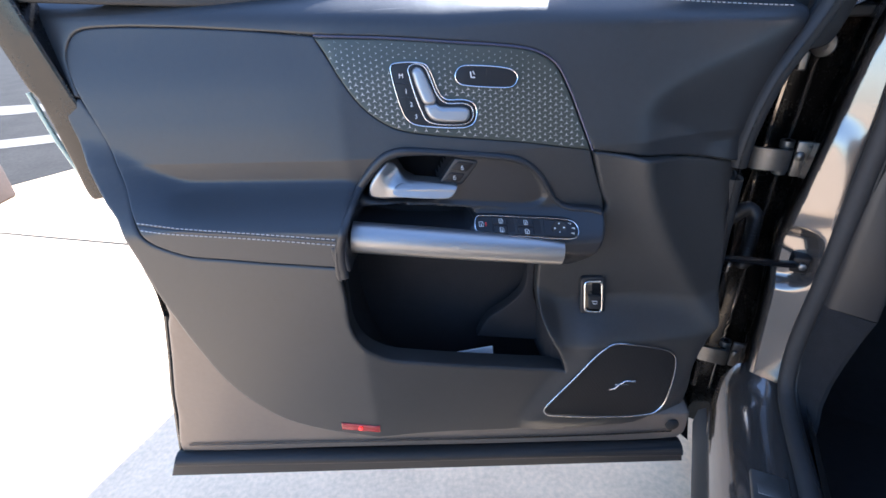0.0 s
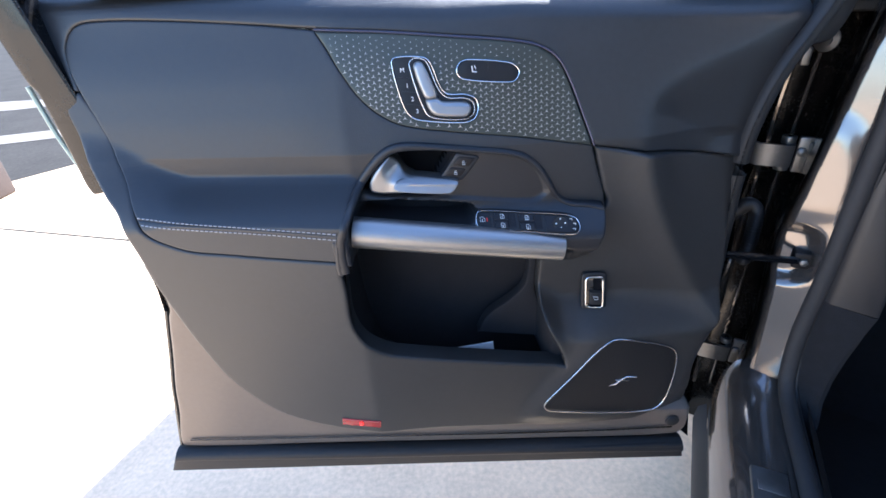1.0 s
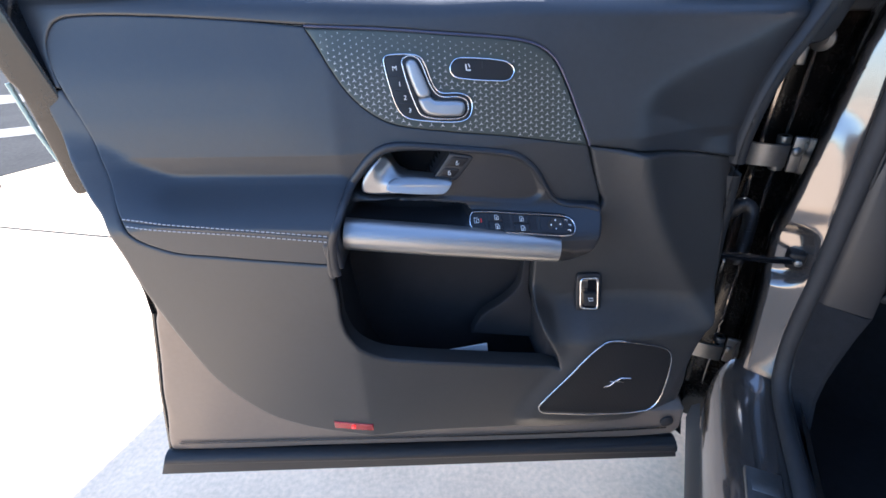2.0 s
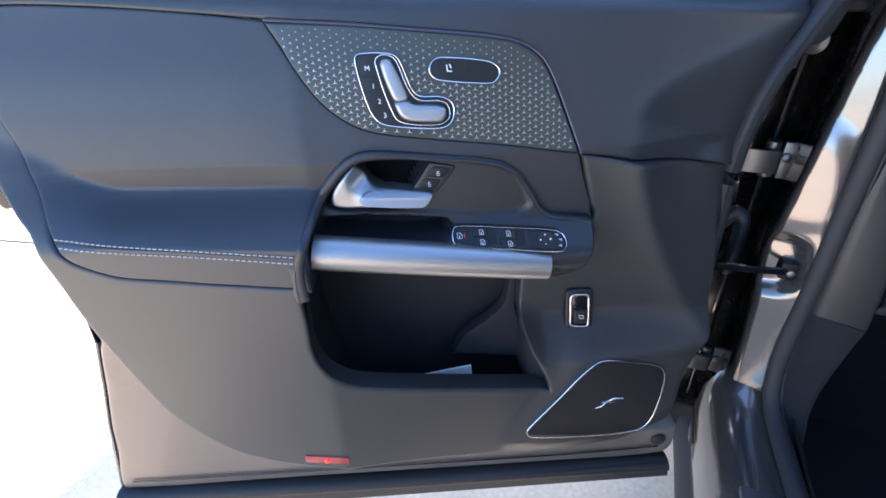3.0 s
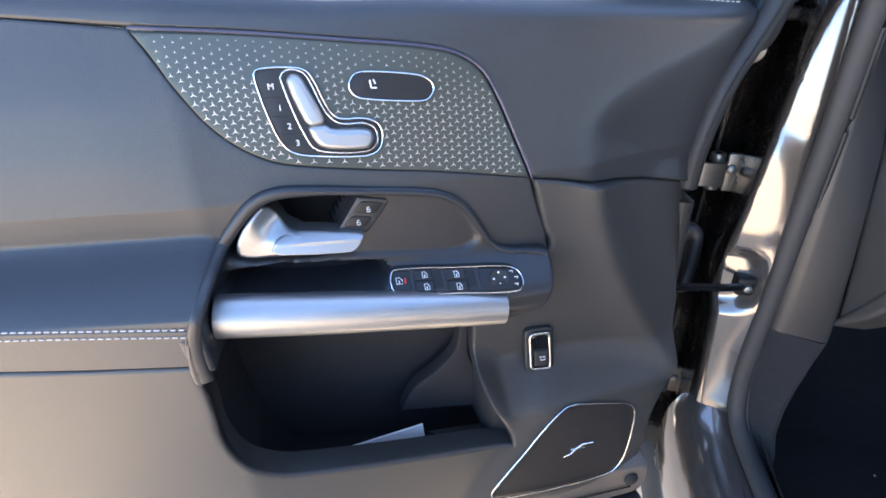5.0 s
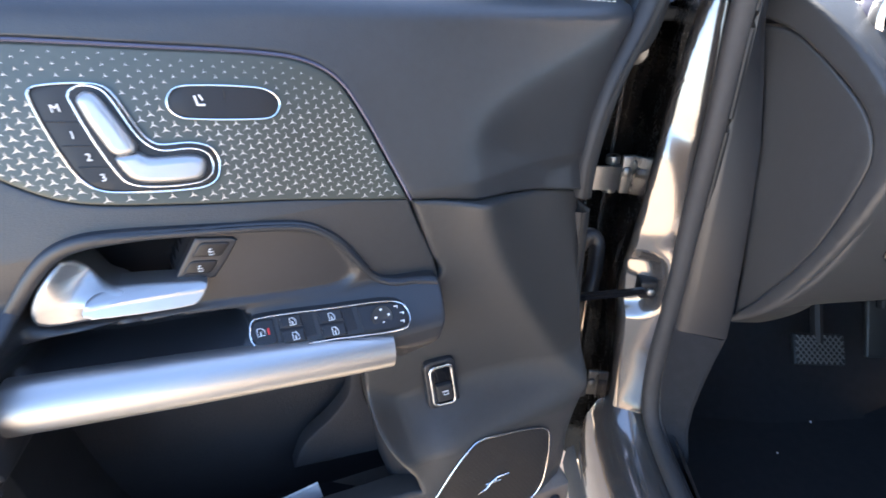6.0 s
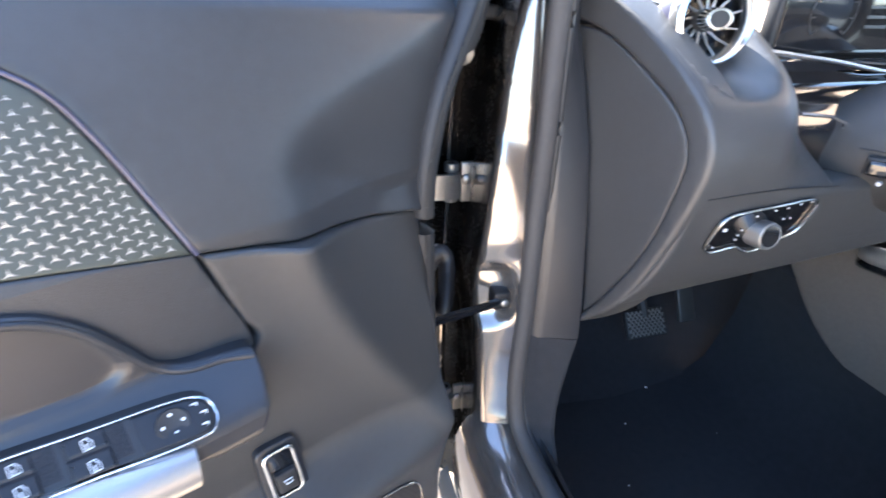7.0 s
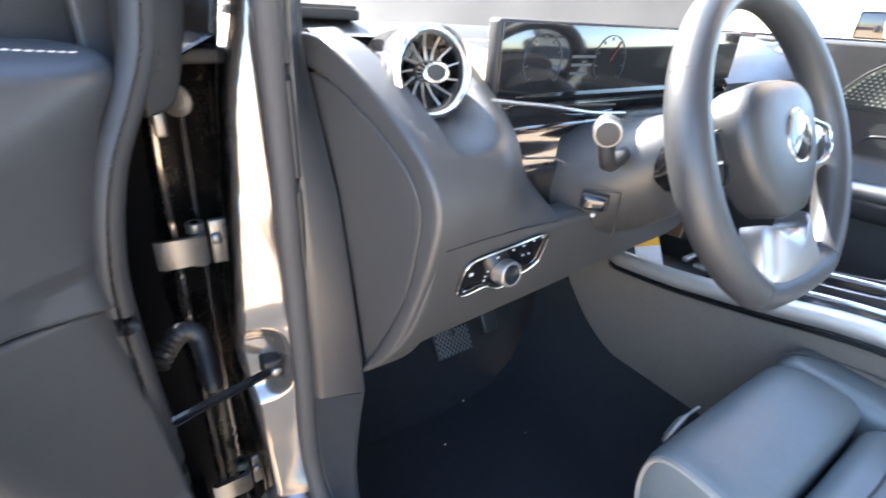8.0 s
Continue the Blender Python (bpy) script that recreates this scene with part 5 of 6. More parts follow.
for i, (a, b) in enumerate(((0.236, 0.943), (0.275, 0.960), (0.30, 0.966), (0.318, 0.968), (0.335, 0.972), (0.351, 0.974), (0.232, 0.916), (0.322, 0.951), (0.333, 0.951), (0.262, 0.932), (0.262, 0.925), (0.264, 0.940))):
    w = 0.003 if i == 0 else 0.0015
    box("switch_mark", (a - w, float(prof(b)) - 0.0052, b - w * 0.7), (a + w, float(prof(b)) - 0.0045, b + w * 0.7), STITCH, lights, 0)
tube("panel_seam", run([(0.19, float(prof(0.99)) - 0.0005, 0.99), (0.30, float(prof(0.995)) - 0.0005, 0.995), (0.385, float(prof(0.992)) - 0.0005, 0.992)]), 0.0012, DARK, dash, 6)
tube("lower_lip", run([(0.40, -0.205, 0.862), (0.50, -0.215, 0.872), (0.62, -0.21, 0.892), (0.70, -0.20, 0.905)]), 0.006, PLASTIC, dash, 8)

# ---- steering column, stalk and wheel ----
column = car_thing("steering_column", (0.5, -0.2, 0.98), "black steering column shroud with a stalk", "steering column")
def ring_at(c, rx, rz, n=20, tilt=0.0):
    return [(c[0] + rx * math.cos(t), c[1] - tilt * rz * math.sin(t), c[2] + rz * math.sin(t)) for t in np.arange(n) * 2 * math.pi / n]
loft("shroud", [ring_at(c, rx, rz) for c, rx, rz in (((0.545, -0.17, 1.005), 0.135, 0.095), ((0.545, -0.24, 1.022), 0.122, 0.095), ((0.547, -0.29, 1.045), 0.108, 0.088), ((0.55, -0.33, 1.068), 0.09, 0.076), ((0.55, -0.345, 1.08), 0.075, 0.064))], DASH, column, closed=True, caps=True)
loft("collar", [ring_at(c, rx, rz, 28, 0.4) for c, rx, rz in (((0.545, -0.32, 1.075), 0.080, 0.076), ((0.547, -0.342, 1.085), 0.086, 0.080), ((0.548, -0.362, 1.090), 0.082, 0.070), ((0.548, -0.372, 1.092), 0.072, 0.060))], GLOSS, column, closed=True, caps=True)
stalk = tube("stalk", run([(0.45, -0.29, 1.085), (0.40, -0.315, 1.088), (0.368, -0.328, 1.094), (0.354, -0.330, 1.122)]), 0.0100, DARK, column, 14, "black indicator stalk")
lathe("stalk_end", [(0.013, -0.03), (0.016, -0.012), (0.016, 0.006), (0.0145, 0.010), (0.012, 0.0108), (0.0, 0.0108)], Matrix.Translation((0.354, -0.330, 1.132)) @ look((0, 0, 0), (0.35, 0.30, 0.03)), DARK, stalk, 28)
lathe("stalk_ring", [(0.0158, 0.0085), (0.0148, 0.0112), (0.0130, 0.0116)], Matrix.Translation((0.354, -0.330, 1.132)) @ look((0, 0, 0), (0.35, 0.30, 0.03)), STEEL, stalk, 28, caps=False)
am = Matrix.Translation((0.431, -0.276, 1.006)) @ pose(0, 0, 0, 0, 0, -58) @ pose(0, 0, 0, 8, 0, 0)
adj = box("adjuster_switch", (-0.016, -0.009, 0.0), (0.016, 0.006, 0.019), GLOSS, column, 0.004, "small black adjuster switch", m=am)
box("switch_rim", (-0.019, -0.003, -0.003), (0.019, 0.006, 0.022), DARK, adj, 0.003, m=am)
lathe("print_dot", [(0.003, -0.004), (0.003, 0.001)], am @ pose(0.002, -0.0018, -0.010, 90), STITCH, adj, 10)
for ends in (((-0.030, 0.0, 0.030), (0.032, 0.0, 0.030)), ((0.032, 0.0, 0.030), (0.034, 0.004, -0.045))):
    tube("panel_seam", [am @ Vector(e) for e in ends], 0.001, DARK, adj, 6)

wheel = car_thing("steering_wheel", (0.545, -0.42, 0.94), "black leather steering wheel with a silver lower spoke", "steering wheel")
WM = Matrix.Translation((0.545, -0.42, 1.115)) @ pose(0, 0, 0, 90 - 26.6, 0, 0)     # x right, y up in the wheel's plane, z towards the driver


def rim_point(a, rad=0.186):
    y = rad * math.sin(a)
    return WM @ Vector((0.010 + 0.94 * rad * math.cos(a), (y if y > -0.165 else -0.165 - 0.25 * (abs(y) - 0.165)) + 0.002, 0))


rim_pts = [rim_point(a) for a in np.arange(96) * 2 * math.pi / 96]
tube("rim", rim_pts, [0.0200 + 0.0022 * math.cos(a) ** 4 for a in np.arange(96) * 2 * math.pi / 96], LEATHER, wheel, 18, "leather rim with seams", closed=True, up=tuple(WM.to_3x3() @ Vector((0, 0, 1))), flat=1.05)
for a in (radians(152), radians(28), radians(238), radians(302)):
    c = rim_point(a)
    way = (rim_point(a + 0.02) - rim_point(a - 0.02)).normalized()
    lathe("rim_seam", [(0.0205, -0.0009), (0.0216, 0.0), (0.0205, 0.0009)], Matrix.Translation(c) @ way.to_track_quat("Z", "Y").to_matrix().to_4x4(), DARK, wheel, 20)
hub_line = [(-0.085, 0.045), (-0.06, 0.075), (0.0, 0.083), (0.06, 0.075), (0.085, 0.045), (0.082, -0.01), (0.058, -0.065), (0.03, -0.092), (0.0, -0.098), (-0.03, -0.092), (-0.058, -0.065), (-0.082, -0.01)]


def plate(name, line, z0, z1, r, mat, parent, crown=0.0, label=""):
    """A cushion in the wheel's plane."""
    ln = spline(line, 0.008)
    ln = ln if area2(ln) > 0 else ln[::-1]
    c = ln.mean(0)
    secs = [[tuple(WM @ Vector((*(c + (p - c) * k), z))) for p in ln] for k, z in ((0.98, z0), (1.0, z1 - r), (0.985, z1 - 0.5 * r), (0.94, z1), (0.75, z1 + crown * 0.6), (0.4, z1 + crown * 0.9), (0.03, z1 + crown))]
    return loft(name, secs, mat, parent, label, closed=True, caps=True)


air = plate("airbag_cover", [(a * 1.02, b * 0.90 + 0.004) for a, b in hub_line], -0.02, 0.022, 0.014, LEATHER, wheel, 0.010)
badge = lathe("badge", [(0.031, -0.008), (0.031, 0.002), (0.027, 0.004), (0.0, 0.003)], WM @ pose(0.008, 0.008, 0.029), GLOSS, air, 36, "round emblem")
lathe("badge_ring", [(0.032, -0.002), (0.032, 0.003), (0.030, 0.0042), (0.0285, 0.003)], WM @ pose(0.008, 0.008, 0.029), CHROME, badge, 36, caps=False)
for a in (90, 210, 330):
    tube("badge_bar", [WM @ Vector((0.008, 0.008, 0.0325)), WM @ Vector((0.008 + 0.028 * math.cos(radians(a)), 0.008 + 0.028 * math.sin(radians(a)), 0.032))], [0.0032, 0.0012], CHROME, badge, 8)
for s in (-1, 1):
    pod_line = [(s * 0.086, 0.030), (s * 0.12, 0.022), (s * 0.153, 0.010), (s * 0.150, -0.020), (s * 0.115, -0.032), (s * 0.085, -0.025)]
    up = 0.018 if s > 0 else 0.0
    sp = plate("side_spoke", pod_line, -0.03, -0.008 + up, 0.006, GLOSS, wheel, 0.002)
    tube("spoke_rim", [WM @ Vector((x, y, -0.006 + up)) for x, y in spline(pod_line, 0.006)], 0.0016, CHROME if s > 0 else DARK, sp, 8, closed=True)
    for i in range(3):
        box("print_bar", (-0.004, -0.0015, 0), (0.004, 0.0015, 0.001), WHITE, sp, 0, m=WM @ pose(s * (0.10 + 0.014 * i), -0.004 + 0.004 * i, -0.0055 + up))
low = plate("lower_spoke", [(-0.05, -0.085), (-0.03, -0.10), (0.03, -0.10), (0.05, -0.085), (0.062, -0.12), (0.068, -0.152), (0.04, -0.162), (-0.04, -0.162), (-0.068, -0.152), (-0.062, -0.12)], -0.02, 0.014, 0.010, SILVER, wheel, 0.008, "satin silver lower spoke")

# ---- pedals ----
brake = car_thing("brake_pedal", (0.52, 0.13, 0.40), "black brake pedal with a rubber diamond pad", "pedal")
pm = Matrix.Translation((0.515, 0.125, 0.468)) @ pose(0, 0, 0, -35, 0, 0)
bp = box("pedal_pad", (-0.056, -0.006, -0.036), (0.056, 0.010, 0.036), RUBBER, brake, 0.005, "grey-worn rubber pad", m=pm)
for i in range(-6, 7):
    for s in (-1, 1):
        inner = [zz for zz in np.linspace(-0.032, 0.032, 27) if abs(i * 0.012 + s * zz * 0.8) < 0.052]
        if len(inner) > 5:
            tube("pad_rib", [pm @ Vector((i * 0.012 + s * zz * 0.8, -0.0065, zz)) for zz in (inner[0], inner[-1])], 0.0014, STEEL, bp, 6)
tube("pedal_arm", run([(0.515, 0.135, 0.48), (0.515, 0.20, 0.60), (0.51, 0.22, 0.80)]), 0.012, DARK, brake, 8)
gas = car_thing("accelerator_pedal", (0.66, 0.13, 0.42), "narrow black accelerator pedal", "pedal")
box("pedal_pad", (-0.024, -0.006, -0.07), (0.024, 0.008, 0.07), PLASTIC, gas, 0.005, m=Matrix.Translation((0.66, 0.17, 0.50)) @ pose(0, 0, 0, -28, 0, 0))
tube("pedal_arm", run([(0.66, 0.18, 0.55), (0.66, 0.23, 0.68), (0.655, 0.24, 0.80)]), 0.010, DARK, gas, 8)

# ---- centre console ----
console = car_thing("centre_console", (0.9, -0.4, 0.45), "black centre console with a satin silver side rail", "console")
CONS = [(0.05, 0.82), (0.05, 0.82), (0.05, 0.66), (0.025, 0.63), (-0.066, 0.55), (-0.15, 0.505), (-0.24, 0.48), (-0.36, 0.475), (-1.0, 0.47), (-1.0, 0.47), (-1.0, 0.86), (-1.0, 0.86), (-0.57, 0.84), (-0.39, 0.795), (-0.25, 0.765), (-0.10, 0.75)]
relief("side_panel", CONS, lambda y, z: 0.808 + 0.03 * step(0.52, 0.76, z) * 0.3 - 0.012 * step(0.75, 0.55, z), CONSOLE, console, 0.03, 0.006, 0.02, side="x")
RAIL = run([(0.825, -0.078, 0.742), (0.812, -0.088, 0.748), (0.803, -0.11, 0.754), (0.80, -0.17, 0.762), (0.80, -0.25, 0.772), (0.80, -0.39, 0.800), (0.80, -0.57, 0.838), (0.80, -0.95, 0.86)])
tube("rail", RAIL, [0.008, 0.015] + [0.0185] * (len(RAIL) - 2), RAILMETAL, console, 18, "satin silver rail", flat=1.0)
tube("rail_base", [(x + 0.006, y, z - 0.022) for x, y, z in RAIL], 0.014, GLOSS, console, 10)
loft("console_top", [[(x, y, z0 - 0.004 * (k in (2, 3))) for k, x in enumerate((0.81, 0.83, 0.86, 1.0, 1.03, 1.05))] for y, z0 in ((-0.28, 0.782), (-0.39, 0.805), (-0.57, 0.842), (-0.95, 0.865))], GLOSS, console)
loft("storage_tray", [[(0.82, y, z), (0.835, y, z - 0.05), (1.03, y, z - 0.05), (1.045, y, z)] for y, z in ((0.05, 0.74), (-0.1, 0.75), (-0.28, 0.782))], DARK, console)
box("tray_wall", (0.82, 0.04, 0.68), (1.05, 0.06, 0.92), DARK, console, 0.004)
tray = box("touch_pad", (0.865, -0.33, 0.786), (0.985, -0.235, 0.796), GLOSS, console, 0.004)
box("pad_key", (0.845, -0.30, 0.787), (0.86, -0.25, 0.797), CHROME, tray, 0.002)
box("pad_key", (0.865, -0.228, 0.782), (0.985, -0.215, 0.792), SILVER, tray, 0.002)
tube("console_rim", run([(0.875, -0.40, 0.812), (0.87, -0.55, 0.842), (0.87, -0.90, 0.866)]), 0.005, CHROME, console, 8)
tube("console_rim", run([(1.0, -0.39, 0.812), (0.99, -0.55, 0.842), (0.99, -0.90, 0.866)]), 0.005, CHROME, console, 8)
tube("console_rim", run([(0.875, -0.40, 0.812), (0.93, -0.385, 0.81), (1.0, -0.39, 0.812)]), 0.005, CHROME, console, 8)
relief("far_rail", [(-0.2, 0.78), (-0.2, 0.78), (-0.95, 0.88), (-0.95, 0.88), (-0.95, 0.85), (-0.95, 0.85), (-0.2, 0.75), (-0.2, 0.75)], lambda y, z: 1.06 + 0 * y, SILVER, console, 0.1, 0.006, 0.02, side="x", back=-1.0)
card = car_thing("hang_tag", (0.90, -0.12, 0.72), "yellow and white paper tag lying in the console tray", "paper tag")
box("tag_top", (-0.035, -0.001, 0.02), (0.035, 0.001, 0.045), YELLOW, card, 0, m=Matrix.Translation((0.90, -0.12, 0.745)) @ pose(0, 0, 0, -35, 0, -20))
box("tag_body", (-0.035, -0.001, -0.03), (0.035, 0.001, 0.02), PAPER, card, 0, m=Matrix.Translation((0.90, -0.12, 0.745)) @ pose(0, 0, 0, -35, 0, -20))


# ---- seats ----
def seat(x0, name, label):
    s = car_thing(name, (x0, -0.72, 0.30), label, "car seat", "front seats")

    def cushion(nm, x_l, x_r, y_f, y_b, z_t, drop, rad, mat=SEATLEATHER):
        bm = bmesh.new()
        bmesh.ops.create_cube(bm, size=1)
        for v in bm.verts:
            v.co = ((x_l + x_r) / 2 + v.co.x * (x_r - x_l), (y_f + y_b) / 2 + v.co.y * (y_f - y_b), z_t - drop / 2 + v.co.z * drop)
        bmesh.ops.bevel(bm, geom=bm.edges[:], offset=rad, segments=6, affect="EDGES", profile=0.5)
        for v in bm.verts:
            f = (v.co.y - y_b) / (y_f - y_b)
            v.co.z -= 0.035 * (1 - f) + 0.05 * max(0, f - 0.8) ** 2 * 6
        return part(nm, bm, mat, s)
    cushion("cushion", x0 - 0.152, x0 + 0.152, -0.612, -1.05, 0.752, 0.14, 0.03)
    cushion("bolster", x0 - 0.235, x0 - 0.154, -0.615, -1.05, 0.775, 0.16, 0.033)
    cushion("bolster", x0 + 0.158, x0 + 0.25, -0.472, -1.05, 0.765, 0.16, 0.03)
    # thick thigh rest ahead of the cushion, its end closed by a plastic cap
    roll = spline([(-0.604, 0.738), (-0.592, 0.751), (-0.555, 0.758), (-0.515, 0.759), (-0.488, 0.752), (-0.472, 0.735), (-0.466, 0.705), (-0.468, 0.665), (-0.480, 0.630), (-0.51, 0.615), (-0.59, 0.615), (-0.604, 0.64)], 0.008)
    mid_y, mid_z = roll.mean(0)
    secs = [[(x0 + dx, mid_y + (y - mid_y) * k, mid_z + (z - mid_z) * k) for y, z in roll] for dx, k in ((-0.194, 0.55), (-0.194, 0.88), (-0.190, 0.955), (-0.181, 0.99), (-0.16, 1.0), (-0.1, 1.012), (0.05, 1.012), (0.12, 1.0), (0.14, 0.985), (0.150, 0.95), (0.154, 0.88), (0.155, 0.4))]
    rest = loft("thigh_rest", secs, SEATLEATHER, s, "smooth leather thigh rest", closed=True, caps=True)
    loft("end_cap", [[(x0 + dx, mid_y + (y - mid_y) * k, mid_z + (z - mid_z) * k) for y, z in roll] for dx, k in ((-0.192, 0.95), (-0.199, 0.94), (-0.201, 0.91), (-0.199, 0.88), (-0.195, 0.86))], ENDCAP, rest, "beige-grey plastic rim", closed=True)
    tube("front_tab", run([(x0 - 0.12, -0.456, 0.700), (x0 - 0.06, -0.447, 0.700), (x0 - 0.01, -0.447, 0.701)]), [0.003] + [0.006] * 3 + [0.003] * 99, STEEL, rest, 8)
    box("seat_base", (x0 - 0.22, -1.0, 0.36), (x0 + 0.22, -0.52, 0.63), DARK, s, 0.02)
    box("side_shield", (x0 - 0.25, -1.02, 0.52), (x0 - 0.225, -0.50, 0.66), PLASTIC, s, 0.01)
    tube("seam", run([(x0 + 0.185, -0.476, 0.752), (x0 + 0.205, -0.53, 0.766), (x0 + 0.225, -0.62, 0.765), (x0 + 0.235, -0.95, 0.735)]), 0.0016, DARK, s, 6)
    tube("seam", run([(x0 - 0.13, -0.65, 0.7525), (x0, -0.66, 0.7525), (x0 + 0.13, -0.65, 0.7525)]), 0.0016, DARK, s, 6)
    bm = bmesh.new()
    bmesh.ops.create_cube(bm, size=1)
    for v in bm.verts:
        v.co = (x0 + v.co.x * 0.46, v.co.y * 0.14, v.co.z * 0.66)
    bmesh.ops.bevel(bm, geom=bm.edges[:], offset=0.05, segments=5, affect="EDGES", profile=0.5)
    bm.transform(Matrix.Translation((0, -1.16, 1.02)) @ pose(0, 0, 0, 18, 0, 0))
    part("backrest", bm, SEATLEATHER, s)
    bm = bmesh.new()
    bmesh.ops.create_cube(bm, size=1)
    for v in bm.verts:
        v.co = (x0 + v.co.x * 0.26, v.co.y * 0.10, v.co.z * 0.18)
    bmesh.ops.bevel(bm, geom=bm.edges[:], offset=0.04, segments=4, affect="EDGES", profile=0.5)
    bm.transform(Matrix.Translation((0, -1.30, 1.44)) @ pose(0, 0, 0, 12, 0, 0))
    part("headrest", bm, SEATLEATHER, s)


seat(0.585, "driver_seat", "black leather driver's seat with raised bolsters")
seat(1.27, "passenger_seat", "black leather passenger seat beyond the console")

# ---- far door, closed ----
far = car_thing("far_door", (1.46, -0.5, 0.3), "closed passenger door with black trim and patterned inlay", "car door")


def far_face(y, z):
    return 1.44 - 0.05 * step(0.98, 0.90, z) - 0.02 * step(0.9, 0.6, z)


relief("door_trim", [(0.05, 1.228), (0.05, 1.228), (-1.05, 1.235), (-1.05, 1.235), (-1.05, 0.40), (-1.05, 0.40), (0.05, 0.40), (0.05, 0.40)], far_face, SOFT, far, 0.03, 0.01, 0.03, side="x", back=1.0)
FARDEC = [(-0.19, 1.09), (-0.19, 1.09), (-0.215, 1.13), (-0.25, 1.17), (-0.30, 1.195), (-0.55, 1.20), (-0.55, 1.20), (-0.60, 1.08), (-0.60, 1.08)]
fdec = relief("decor_panel", FARDEC, lambda y, z: far_face(y, z) - 0.004, DECOR, far, 0.05, 0.002, 0.003, "patterned trim film", side="x")
fl = spline(FARDEC, 0.01)
fq = np.array([(-0.62 + 0.0125 * (i + 0.5 * (j % 2)), 1.085 + 0.0085 * j) for i in range(36) for j in range(14)])
fq = fq[inside(fq, fl) & (edge_distance(fq, fl) > 0.005)]
bm = bmesh.new()
for a, b in fq:
    x = float(far_face(a, b)) - 0.0045
    c = bm.verts.new((x, a, b))
    ring = [bm.verts.new((x, a + (0.0045 if k % 2 == 0 else 0.0012) * math.cos(math.pi / 2 + k * math.pi / 3), b + (0.0045 if k % 2 == 0 else 0.0012) * math.sin(math.pi / 2 + k * math.pi / 3))) for k in range(6)]
    for k in range(6):
        bm.faces.new((c, ring[k], ring[(k + 1) % 6]))
tagged(part("pattern_marks", bm, STAR, fdec, "small silver printed marks", smooth=False), kind="stuff")
band("decor_edge", FARDEC[:6], lambda y, z: far_face(y, z) - 0.005, 0.006, SATIN, far, 0.004, closed=False, side="x")
tube("pull_bar", [(1.36, -0.31, 0.905), (1.36, -0.60, 0.925)], 0.022, SILVER, far, 16, "silver pull bar")
box("armrest", (1.345, -1.0, 0.84), (1.42, -0.24, 0.90), SATIN, far, 0.02)
box("pocket", (1.36, -0.9, 0.50), (1.40, -0.15, 0.62), PLASTIC, far, 0.02)
band("trim_seam", [(-0.05, 1.02), (-0.19, 1.075), (-0.60, 1.07)], lambda y, z: far_face(y, z) - 0.001, 0.003, DARK, far, 0.002, closed=False, side="x")
band("latch_surround", [(-0.27, 0.955), (-0.285, 1.01), (-0.32, 1.025), (-0.55, 1.03), (-0.60, 0.98)], lambda y, z: far_face(y, z) - 0.003, 0.008, SATIN, far, 0.005, closed=False, side="x")
fm = box("outside_mirror", (1.58, -0.32, 1.225), (1.80, -0.18, 1.40), GLOSS, far, 0.045, "black outside mirror")
box("mirror_glass", (1.60, -0.324, 1.245), (1.78, -0.319, 1.385), CHROME, fm, 0.0)
loft("outer_skin", [[(x, y, z) for x, z in ((1.50, 1.235), (1.53, 1.1), (1.56, 0.9), (1.54, 0.5), (1.50, 0.3))] for y in np.linspace(0.3, -3.2, 8)], PAINT, far)
# door glass and windscreen
ws = loft("windscreen", [[(0.10 + 1.38 * k / 6, y + 0.06 * math.sin(math.pi * k / 6), z) for k in range(7)] for y, z in ((0.42, 1.12), (0.05, 1.33), (-0.52, 1.62))], GLASS, body, "curved windscreen")
ws.visible_shadow = False

# ---- mirror triangle and outside mirror of the open door ----
relief("sail_panel", [(0.392, 1.17), (0.392, 1.17), (0.392, 1.52), (0.392, 1.52), (0.512, 1.52), (0.512, 1.52), (0.513, 1.17), (0.513, 1.17)], lambda x, z: 0.792 + 0.0 * x, DARK, door, 0.05, 0.004, 0.025, "black mirror triangle")
relief("sail_flange", [(0.514, 1.16), (0.514, 1.16), (0.514, 1.52), (0.514, 1.52), (0.548, 1.52), (0.548, 1.52), (0.548, 1.30), (0.545, 1.20), (0.535, 1.15), (0.535, 1.15)], lambda x, z: 0.785 + 0.25 * (x - 0.514), GREYRUB, door, 0.05, 0.003, 0.02, "grey flange of the mirror triangle")
relief("corner_cover", [(0.549, 1.13), (0.549, 1.13), (0.549, 1.52), (0.549, 1.52), (0.625, 1.52), (0.625, 1.52), (0.618, 1.28), (0.603, 1.20), (0.580, 1.14)], lambda x, z: 0.772 + 0.0 * x, DARK, door, 0.05, 0.004, 0.03, "black corner cover")
lathe("screw_cap", [(0.0095, 0), (0.0095, 0.002), (0.0085, 0.0028), (0.004, 0.002), (0.0, 0.002)], pose(0.566, 0.771, 1.182, 90), DARK, door, 20)
relief("belt_strip", [(-0.66, 1.29), (-0.66, 1.29), (0.50, 1.20), (0.50, 1.20), (0.50, 1.17), (0.50, 1.17), (-0.66, 1.26), (-0.66, 1.26)], lambda x, z: 0.785 + 0.0 * x, RUBBER, door, 0.1, 0.004, 0.02)
mirror = box("outside_mirror", (0.20, 0.86, 1.20), (0.44, 1.02, 1.38), GLOSS, door, 0.04, "black outside mirror housing")
box("mirror_glass", (0.22, 0.855, 1.22), (0.42, 0.861, 1.36), CHROME, mirror, 0.0)

# ---- ground ----
bm = bmesh.new()
bmesh.ops.create_grid(bm, x_segments=2, y_segments=2, size=400)
ground = part("ground", bm, CONCRETE, None, "", False)
tagged(ground, "pale sunlit concrete ground", "ground", kind="structure")


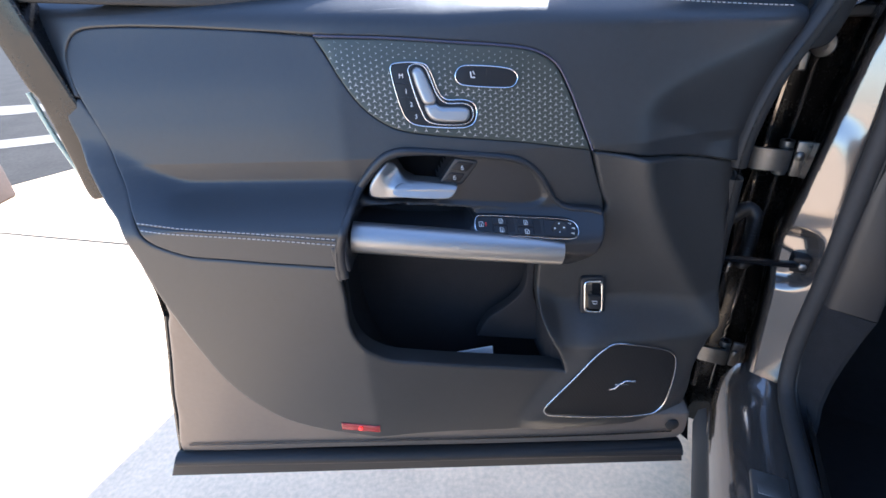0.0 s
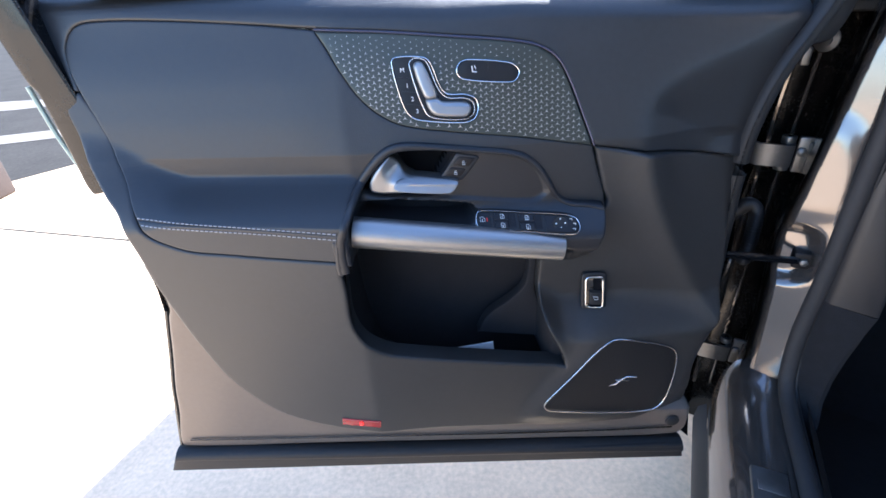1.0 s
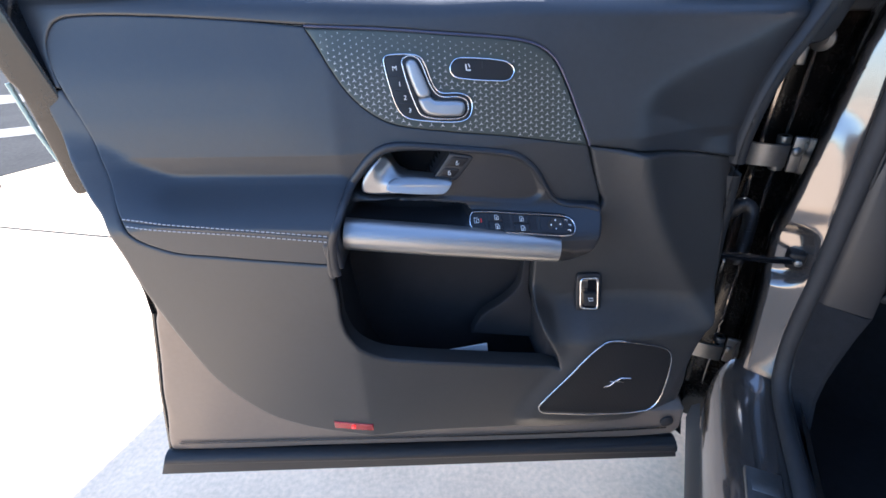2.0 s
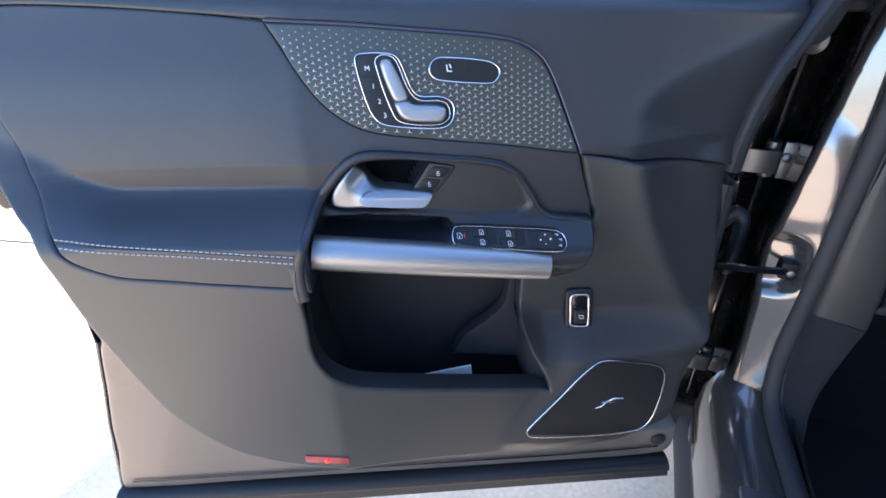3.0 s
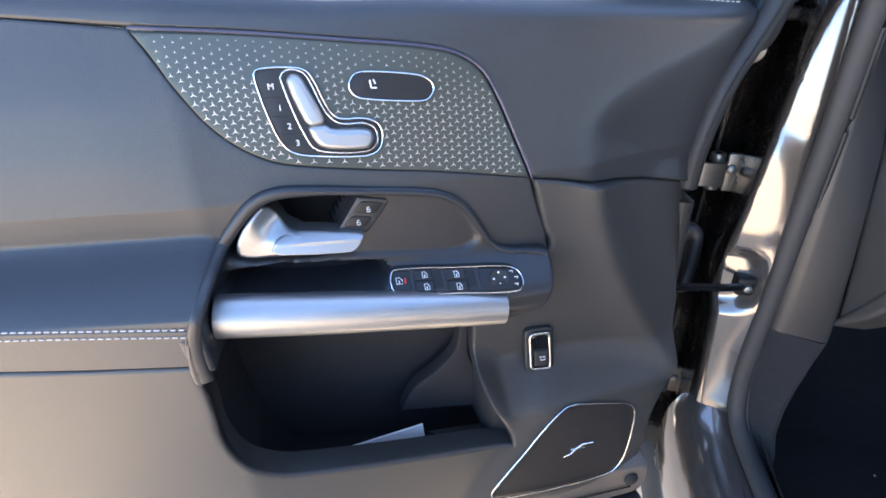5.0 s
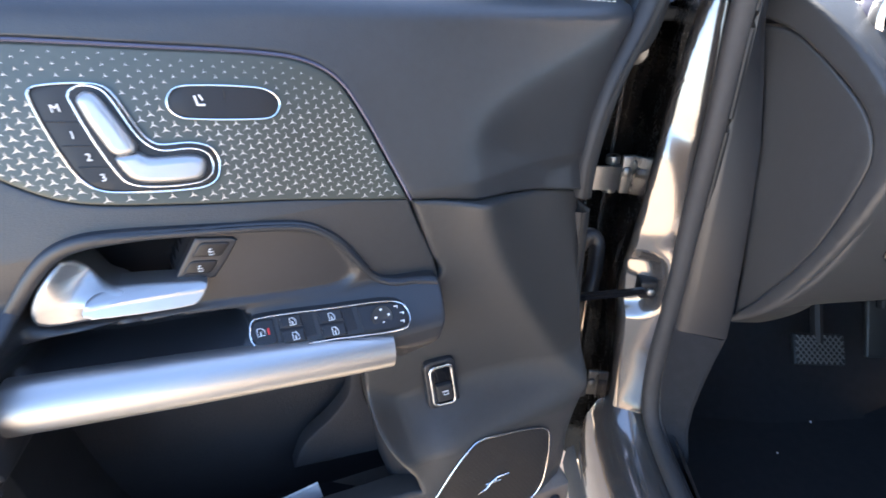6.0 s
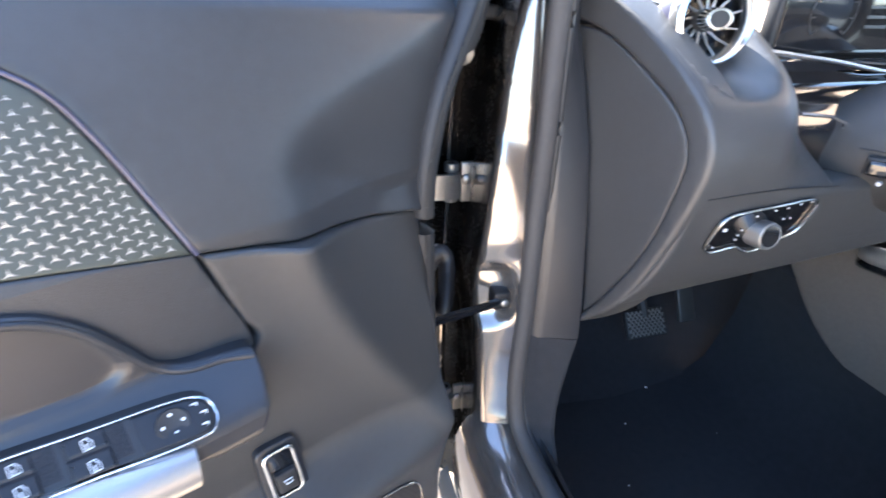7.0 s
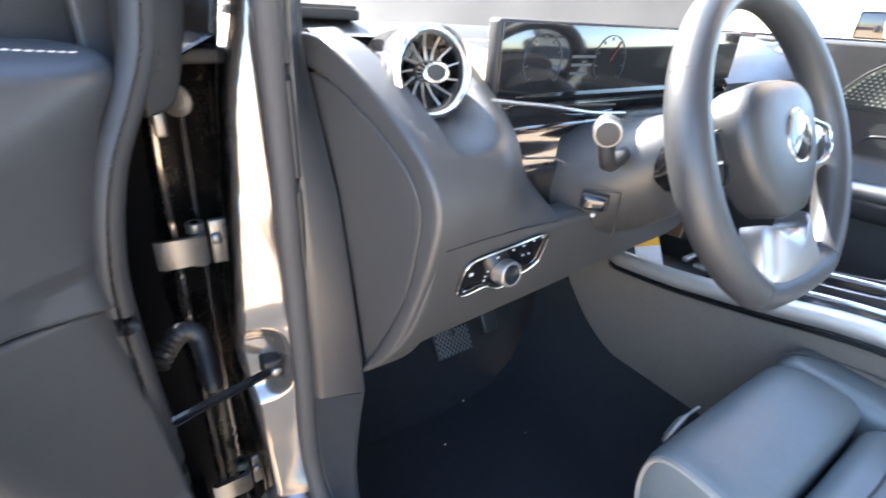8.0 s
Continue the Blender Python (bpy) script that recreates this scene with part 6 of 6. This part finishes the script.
def slab(name, pts, mat, label, h=0.004):
    bm = bmesh.new()
    f = bm.faces.new([bm.verts.new((x, y, h)) for x, y in pts])
    ob = part(name, bm, mat, None, "", False)
    return tagged(ob, label, "ground", kind="structure")


slab("road", [(-40, -20), (-3.47, 3.73), (-3.14, 4.13), (12, 16), (12, 60), (-40, 60)], ASPHALT, "worn grey asphalt driveway")

# Added wall, hidden behind the door, that casts shade on the ground.
wall = box("shade_wall", (-0.48, 2.30, -0.1), (1.30, 2.48, 1.56), PLASTER, None, 0.01)
tagged(wall, "plain grey wall added to shade the ground", "wall", kind="structure")


# lighter strips across the driveway, a joint in the concrete and a low kerb block
for pts in ([(-9.0, 7.6), (-6.28, 7.43), (-5.68, 7.44), (-3.0, 8.2), (-3.0, 7.6), (-5.6, 6.75), (-6.1, 6.75), (-9.0, 7.0)], [(-8.0, 5.5), (-4.7, 5.33), (-4.22, 5.45), (-2.5, 5.9), (-2.5, 5.5), (-4.2, 5.02), (-4.42, 4.97), (-8.0, 5.0)]):
    slab("paving", pts, PAVING, "pale strip of concrete paving in the driveway", 0.008)
slab("joint", [(-4.0, 3.215), (-2.82, 2.867), (-1.937, 2.603), (0.5, 1.9), (0.5, 1.885), (-1.937, 2.588), (-2.82, 2.852), (-4.0, 3.20)], ASPHALT, "dark joint between concrete slabs", 0.003)
kerb = box("kerb_block", (-3.62, 3.15, 0.0), (-3.20, 3.55, 0.26), BROWN, None, 0.02)
tagged(kerb, "low brown block standing on the concrete", "block")
tube("window_glass_edge", [(-0.640, 0.80, 1.135), (-0.630, 0.80, 1.06), (-0.612, 0.80, 0.985)], 0.004, GLASSEDGE, door, 8, "greenish edge of the lowered window glass")


# white parked car seen through the far window
suv = thing("parked_car", (9.2, -3.1, 0.0), "white parked sport utility car on the sunlit ground", "car")
SUV_M = pose(9.2, -3.1, 0.0, 0, 0, 72)
SIDE = [(-2.2, 0.45), (-2.2, 0.45), (-2.25, 0.9), (-2.1, 1.15), (-1.0, 1.2), (-0.45, 1.62), (0.2, 1.72), (1.4, 1.68), (2.0, 1.25), (2.15, 0.9), (2.1, 0.45), (2.1, 0.45)]
side_line = spline(SIDE, 0.08)
loft("body_shell", [[tuple(SUV_M @ Vector((a * k, b, c * (1 - 0.02 * (1 - k))))) for a, c in side_line] for b, k in ((-0.92, 0.97), (-0.88, 1.0), (-0.4, 1.0), (0.4, 1.0), (0.88, 1.0), (0.92, 0.97))], WHITEPAINT, suv, closed=True, caps=True)
for s in (-1, 1):
    for a0, a1 in ((-0.75, 0.15), (0.22, 1.05), (1.1, 1.6)):
        box("side_window", (a0, s * 0.925 - 0.01, 1.2), (a1, s * 0.925 + 0.01, 1.52), GLOSS, suv, 0.03, m=SUV_M)
    for a in (-1.4, 1.35):
        tyre = lathe("wheel", [(0.36, -0.11), (0.37, -0.05), (0.37, 0.05), (0.36, 0.11), (0.24, 0.115)], SUV_M @ pose(a, s * 0.86, 0.37, 90), RUBBER, suv, 28)
        lathe("rim", [(0.24, 0.0), (0.22, 0.02), (0.06, 0.03), (0.0, 0.03)], SUV_M @ pose(a, s * 0.97, 0.37, 90 * s), SILVER, tyre, 20)
    box("roof_rail", (-0.3, s * 0.8 - 0.02, 1.72), (1.4, s * 0.8 + 0.02, 1.75), DARK, suv, 0.01, m=SUV_M)
